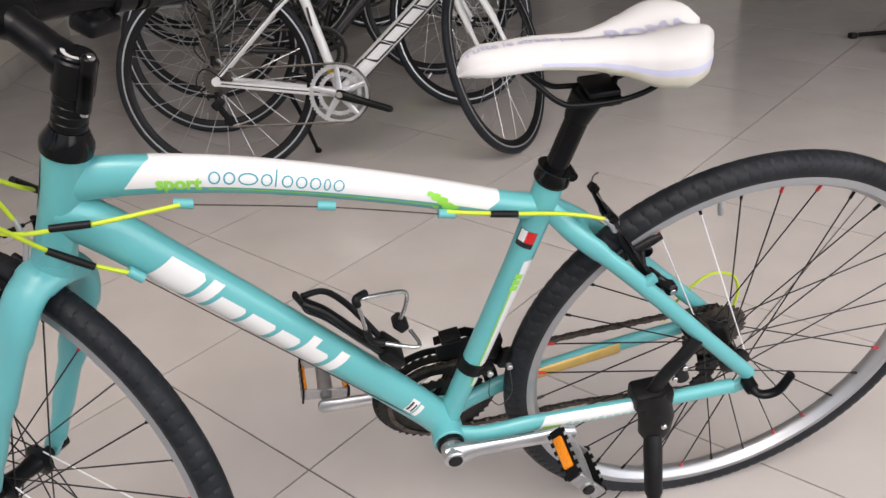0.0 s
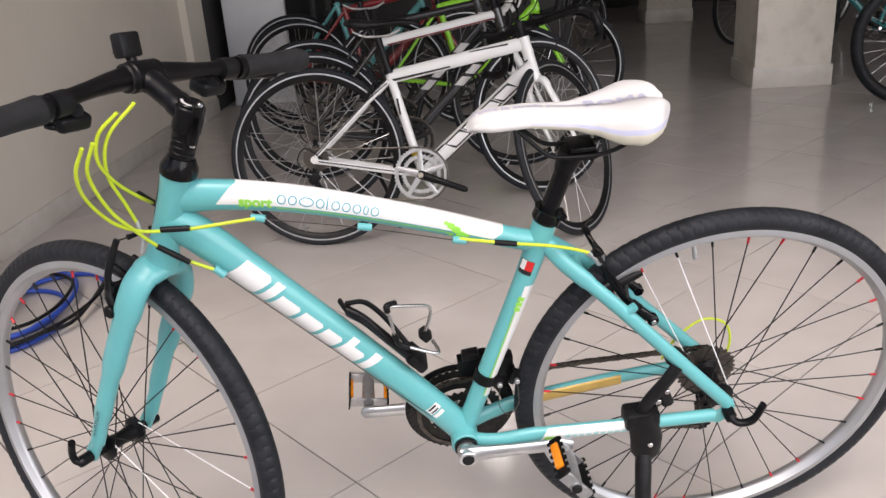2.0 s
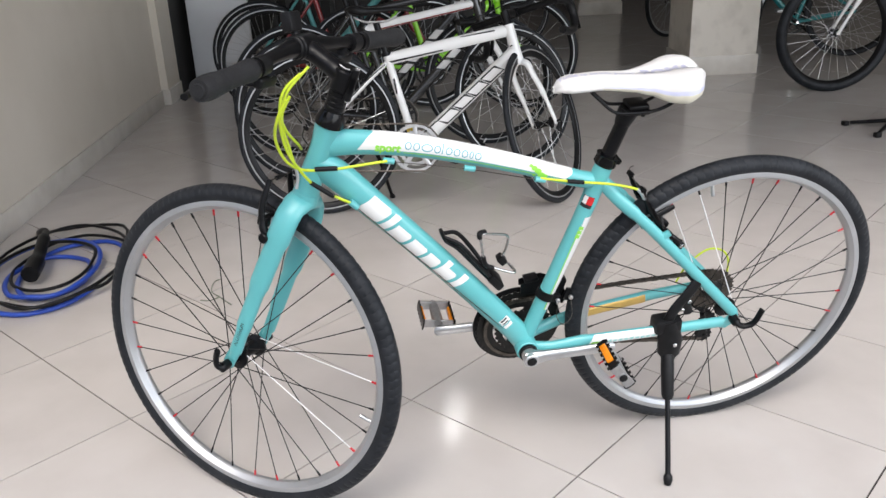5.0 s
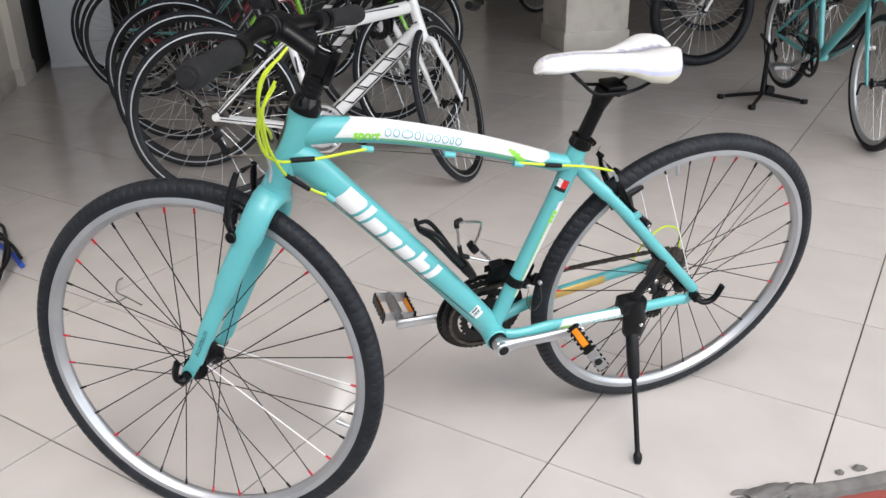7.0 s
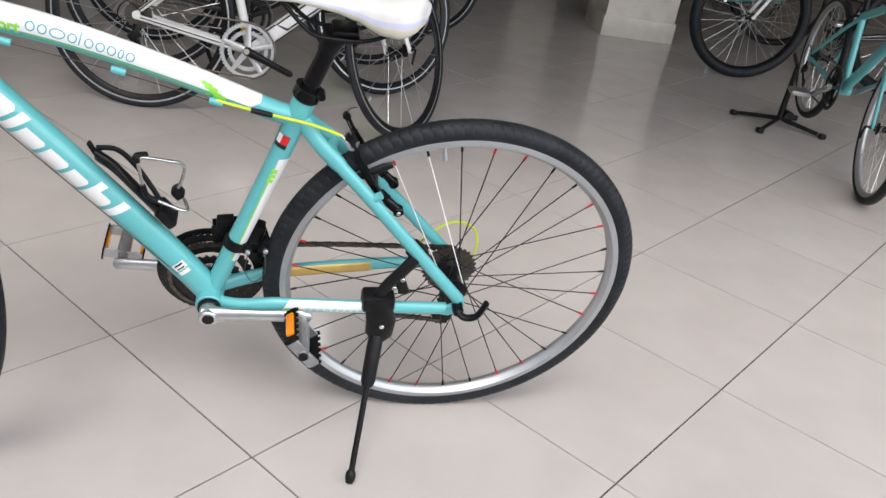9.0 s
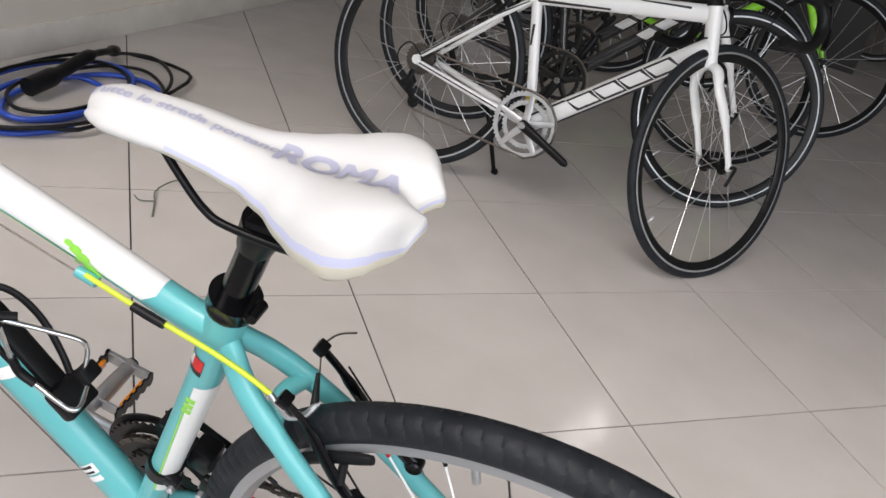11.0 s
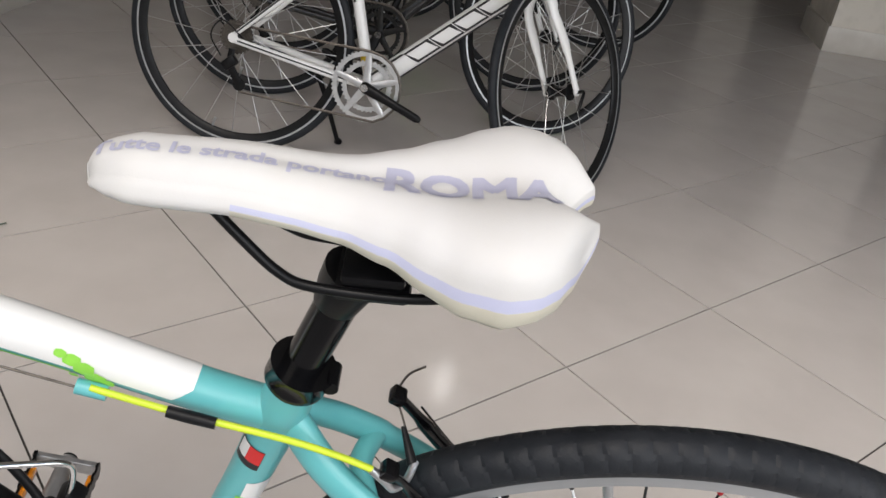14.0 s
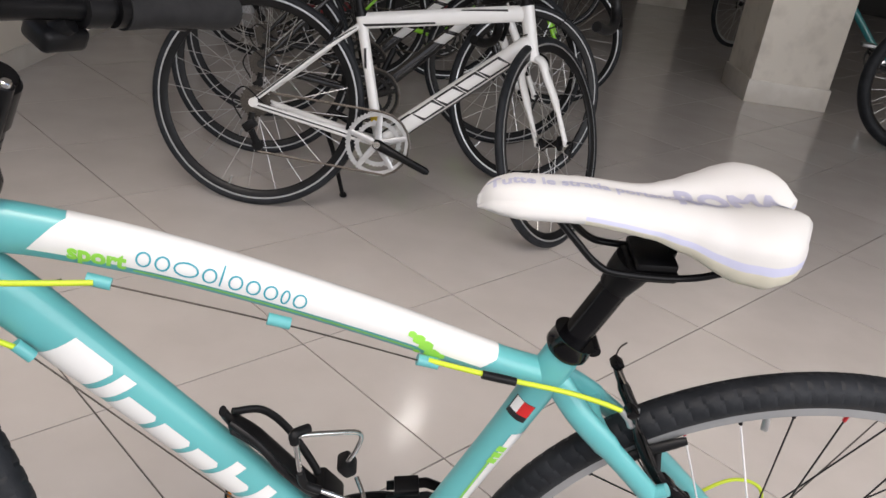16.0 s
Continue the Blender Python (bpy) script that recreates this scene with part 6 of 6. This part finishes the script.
coil("air_hose", "coiled blue air hose lying on the floor", "hose", -1.68, 1.52, 0.16, 0.25, 3, 0.0085, HOSE_BLUE, 2, 0.0)
coil("power_cable", "coiled black cable lying on the floor", "cable", -1.67, 1.56, 0.20, 0.32, 3, 0.0062, PLASTIC, 9, 0.016, [(-1.50, 1.90, 0.02), (-1.62, 2.00, 0.02), (-1.80, 1.98, 0.02)])
gun = part("spray_gun", tube(bmesh.new(), curve_points([(-1.84, 1.97, 0.020), (-1.80, 1.88, 0.050), (-1.77, 1.74, 0.075), (-1.76, 1.58, 0.055), (-1.76, 1.45, 0.045)], 5), [0.020] * 4 + [0.012] * 6 + [0.022] * 6 + [0.030] * 5, 14), PLASTIC, None)
tagged(gun, "black spray gun lying on the coiled hoses", "spray gun")
tie = part("cable_tie", tube(bmesh.new(), curve_points([(-1.075, 1.09, 0.003), (-1.11, 1.15, 0.006), (-1.14, 1.20, 0.010), (-1.135, 1.27, 0.012), (-1.12, 1.31, 0.004)], 5), 0.0022, 8), material("grey_green_plastic", (0.14, 0.16, 0.12), 0.5), None)
tube_b = part("strand", tube(bmesh.new(), curve_points([(-1.115, 1.155, 0.006), (-1.145, 1.14, 0.004), (-1.175, 1.155, 0.003)], 4), 0.0018, 8), bpy.data.materials["grey_green_plastic"], tie)
tagged(tie, "grey green cut cable tie lying on the tiles", "cable tie")

# broken mortar along the shop step
mortar = bmesh.new()
r_ = random.Random(3)
n_ = 260
x_lo, x_hi = -1.6, 3.2
prev = None
for k in range(n_ + 1):
    x_ = x_lo + (x_hi - x_lo) * k / n_
    bite = 0.004 * noise.noise(Vector((x_ * 9, 0, 0))) + 0.010 * max(0, noise.noise(Vector((x_ * 22, 3, 0)))) + 0.003 * r_.random()
    cur = [mortar.verts.new((x_, EDGE_Y - 0.008 - 0.25 * bite, -0.020 - 0.006 * r_.random())), mortar.verts.new((x_, EDGE_Y - 0.007 - 0.25 * bite - 0.002 * r_.random(), -0.005 - 0.003 * r_.random())), mortar.verts.new((x_, EDGE_Y + 0.006, 0.0012 + 0.002 * r_.random())),
           mortar.verts.new((x_, EDGE_Y + 0.015 + bite, 0.0010 + 0.0008 * r_.random())), mortar.verts.new((x_, EDGE_Y + 0.016 + bite, -0.004))]
    if prev:
        for j in range(4):
            mortar.faces.new((prev[j], prev[j + 1], cur[j + 1], cur[j]))
    prev = cur
mt = part("mortar_edge", mortar, CEMENT, None)
mt.matrix_world = ROOM
tagged(mt, "rough broken grey mortar along the tile edge", "edge", kind="structure")


def mortar_lump(x, y, sx, sy, sz, seed):
    bm = bmesh.new()
    bmesh.ops.create_icosphere(bm, subdivisions=3, radius=1.0)
    for v in bm.verts:
        q = 1 + 0.35 * noise.noise(v.co * 1.7 + Vector((seed, 0, 0))) + 0.15 * noise.noise(v.co * 5 + Vector((0, seed, 0)))
        v.co = Vector((v.co.x * sx * q, v.co.y * sy * q, max(-0.004, v.co.z * sz * q)))
    ob = part("mortar_lump", bm, CEMENT, None)
    ob.matrix_world = ROOM @ Matrix.Translation((x, y, 0.003))
    return tagged(ob, "lump of grey mortar stuck on the tile edge", "mortar", "mortar lumps")


for args in ((0.10, EDGE_Y + 0.012, 0.060, 0.022, 0.010, 1), (0.16, EDGE_Y + 0.004, 0.035, 0.018, 0.012, 7), (0.325, EDGE_Y + 0.036, 0.014, 0.010, 0.004, 2), (0.275, EDGE_Y + 0.034, 0.010, 0.007, 0.004, 3), (0.44, EDGE_Y + 0.030, 0.008, 0.005, 0.004, 4), (0.04, EDGE_Y + 0.03, 0.02, 0.008, 0.004, 5)):
    mortar_lump(*args)

# ---- floor tiles ----
TILE = 0.5
ANCHOR = Vector((-0.103, 1.370, 0))
tile_m = Matrix.Translation(ANCHOR) @ Matrix.Rotation(radians(36.5), 4, "Z")
to_room = ROOM.inverted()


def tile_plate():
    return box(bmesh.new(), (TILE - 0.004, TILE - 0.004, 0.0085), Matrix.Translation((0, 0, -0.00425)))


cells = []
for i in range(-26, 27):
    for j in range(-26, 27):
        c = tile_m @ Vector(((i + 0.5) * TILE, (j + 0.5) * TILE, 0))
        r = to_room @ c
        if LEFT_X - 0.36 < r.x < RIGHT_X and EDGE_Y - 0.35 < r.y < BACK_Y:
            cells.append(((c - Vector((0.3, 1.6, 0))).length, i, j, r))
cells.sort(key=lambda c: c[0])
rest = bmesh.new()
for n, (_, i, j, r) in enumerate(cells):
    m = tile_m @ Matrix.Translation(((i + 0.5) * TILE, (j + 0.5) * TILE, 0))
    if r.y - 0.36 < EDGE_Y or r.x - 0.36 < LEFT_X:
        bm = moved(tile_plate(), m)
        for co, no in ((ROOM @ Vector((0, EDGE_Y + 0.014, 0)), ROOM.to_3x3() @ Vector((0, 1, 0))), (ROOM @ Vector((LEFT_X + 0.001, 0, 0)), ROOM.to_3x3() @ Vector((1, 0, 0)))):
            bmesh.ops.bisect_plane(bm, geom=[*bm.verts, *bm.edges, *bm.faces], plane_co=co, plane_no=no, clear_inner=True)
            edges = [e for e in bm.edges if e.is_boundary]
            if edges:
                bmesh.ops.holes_fill(bm, edges=edges)
        if bm.faces:
            part("tile", moved(bm, to_room), TILE_STONE, floor)
        else:
            bm.free()
    elif n < 300:
        shared_part("tile", lambda: (tile_plate(), TILE_STONE), "tile", floor, to_room @ m)
    else:
        merge(rest, moved(tile_plate(), to_room @ m))
tagged(part("far_tiles", rest, TILE_STONE, floor), kind="stuff")
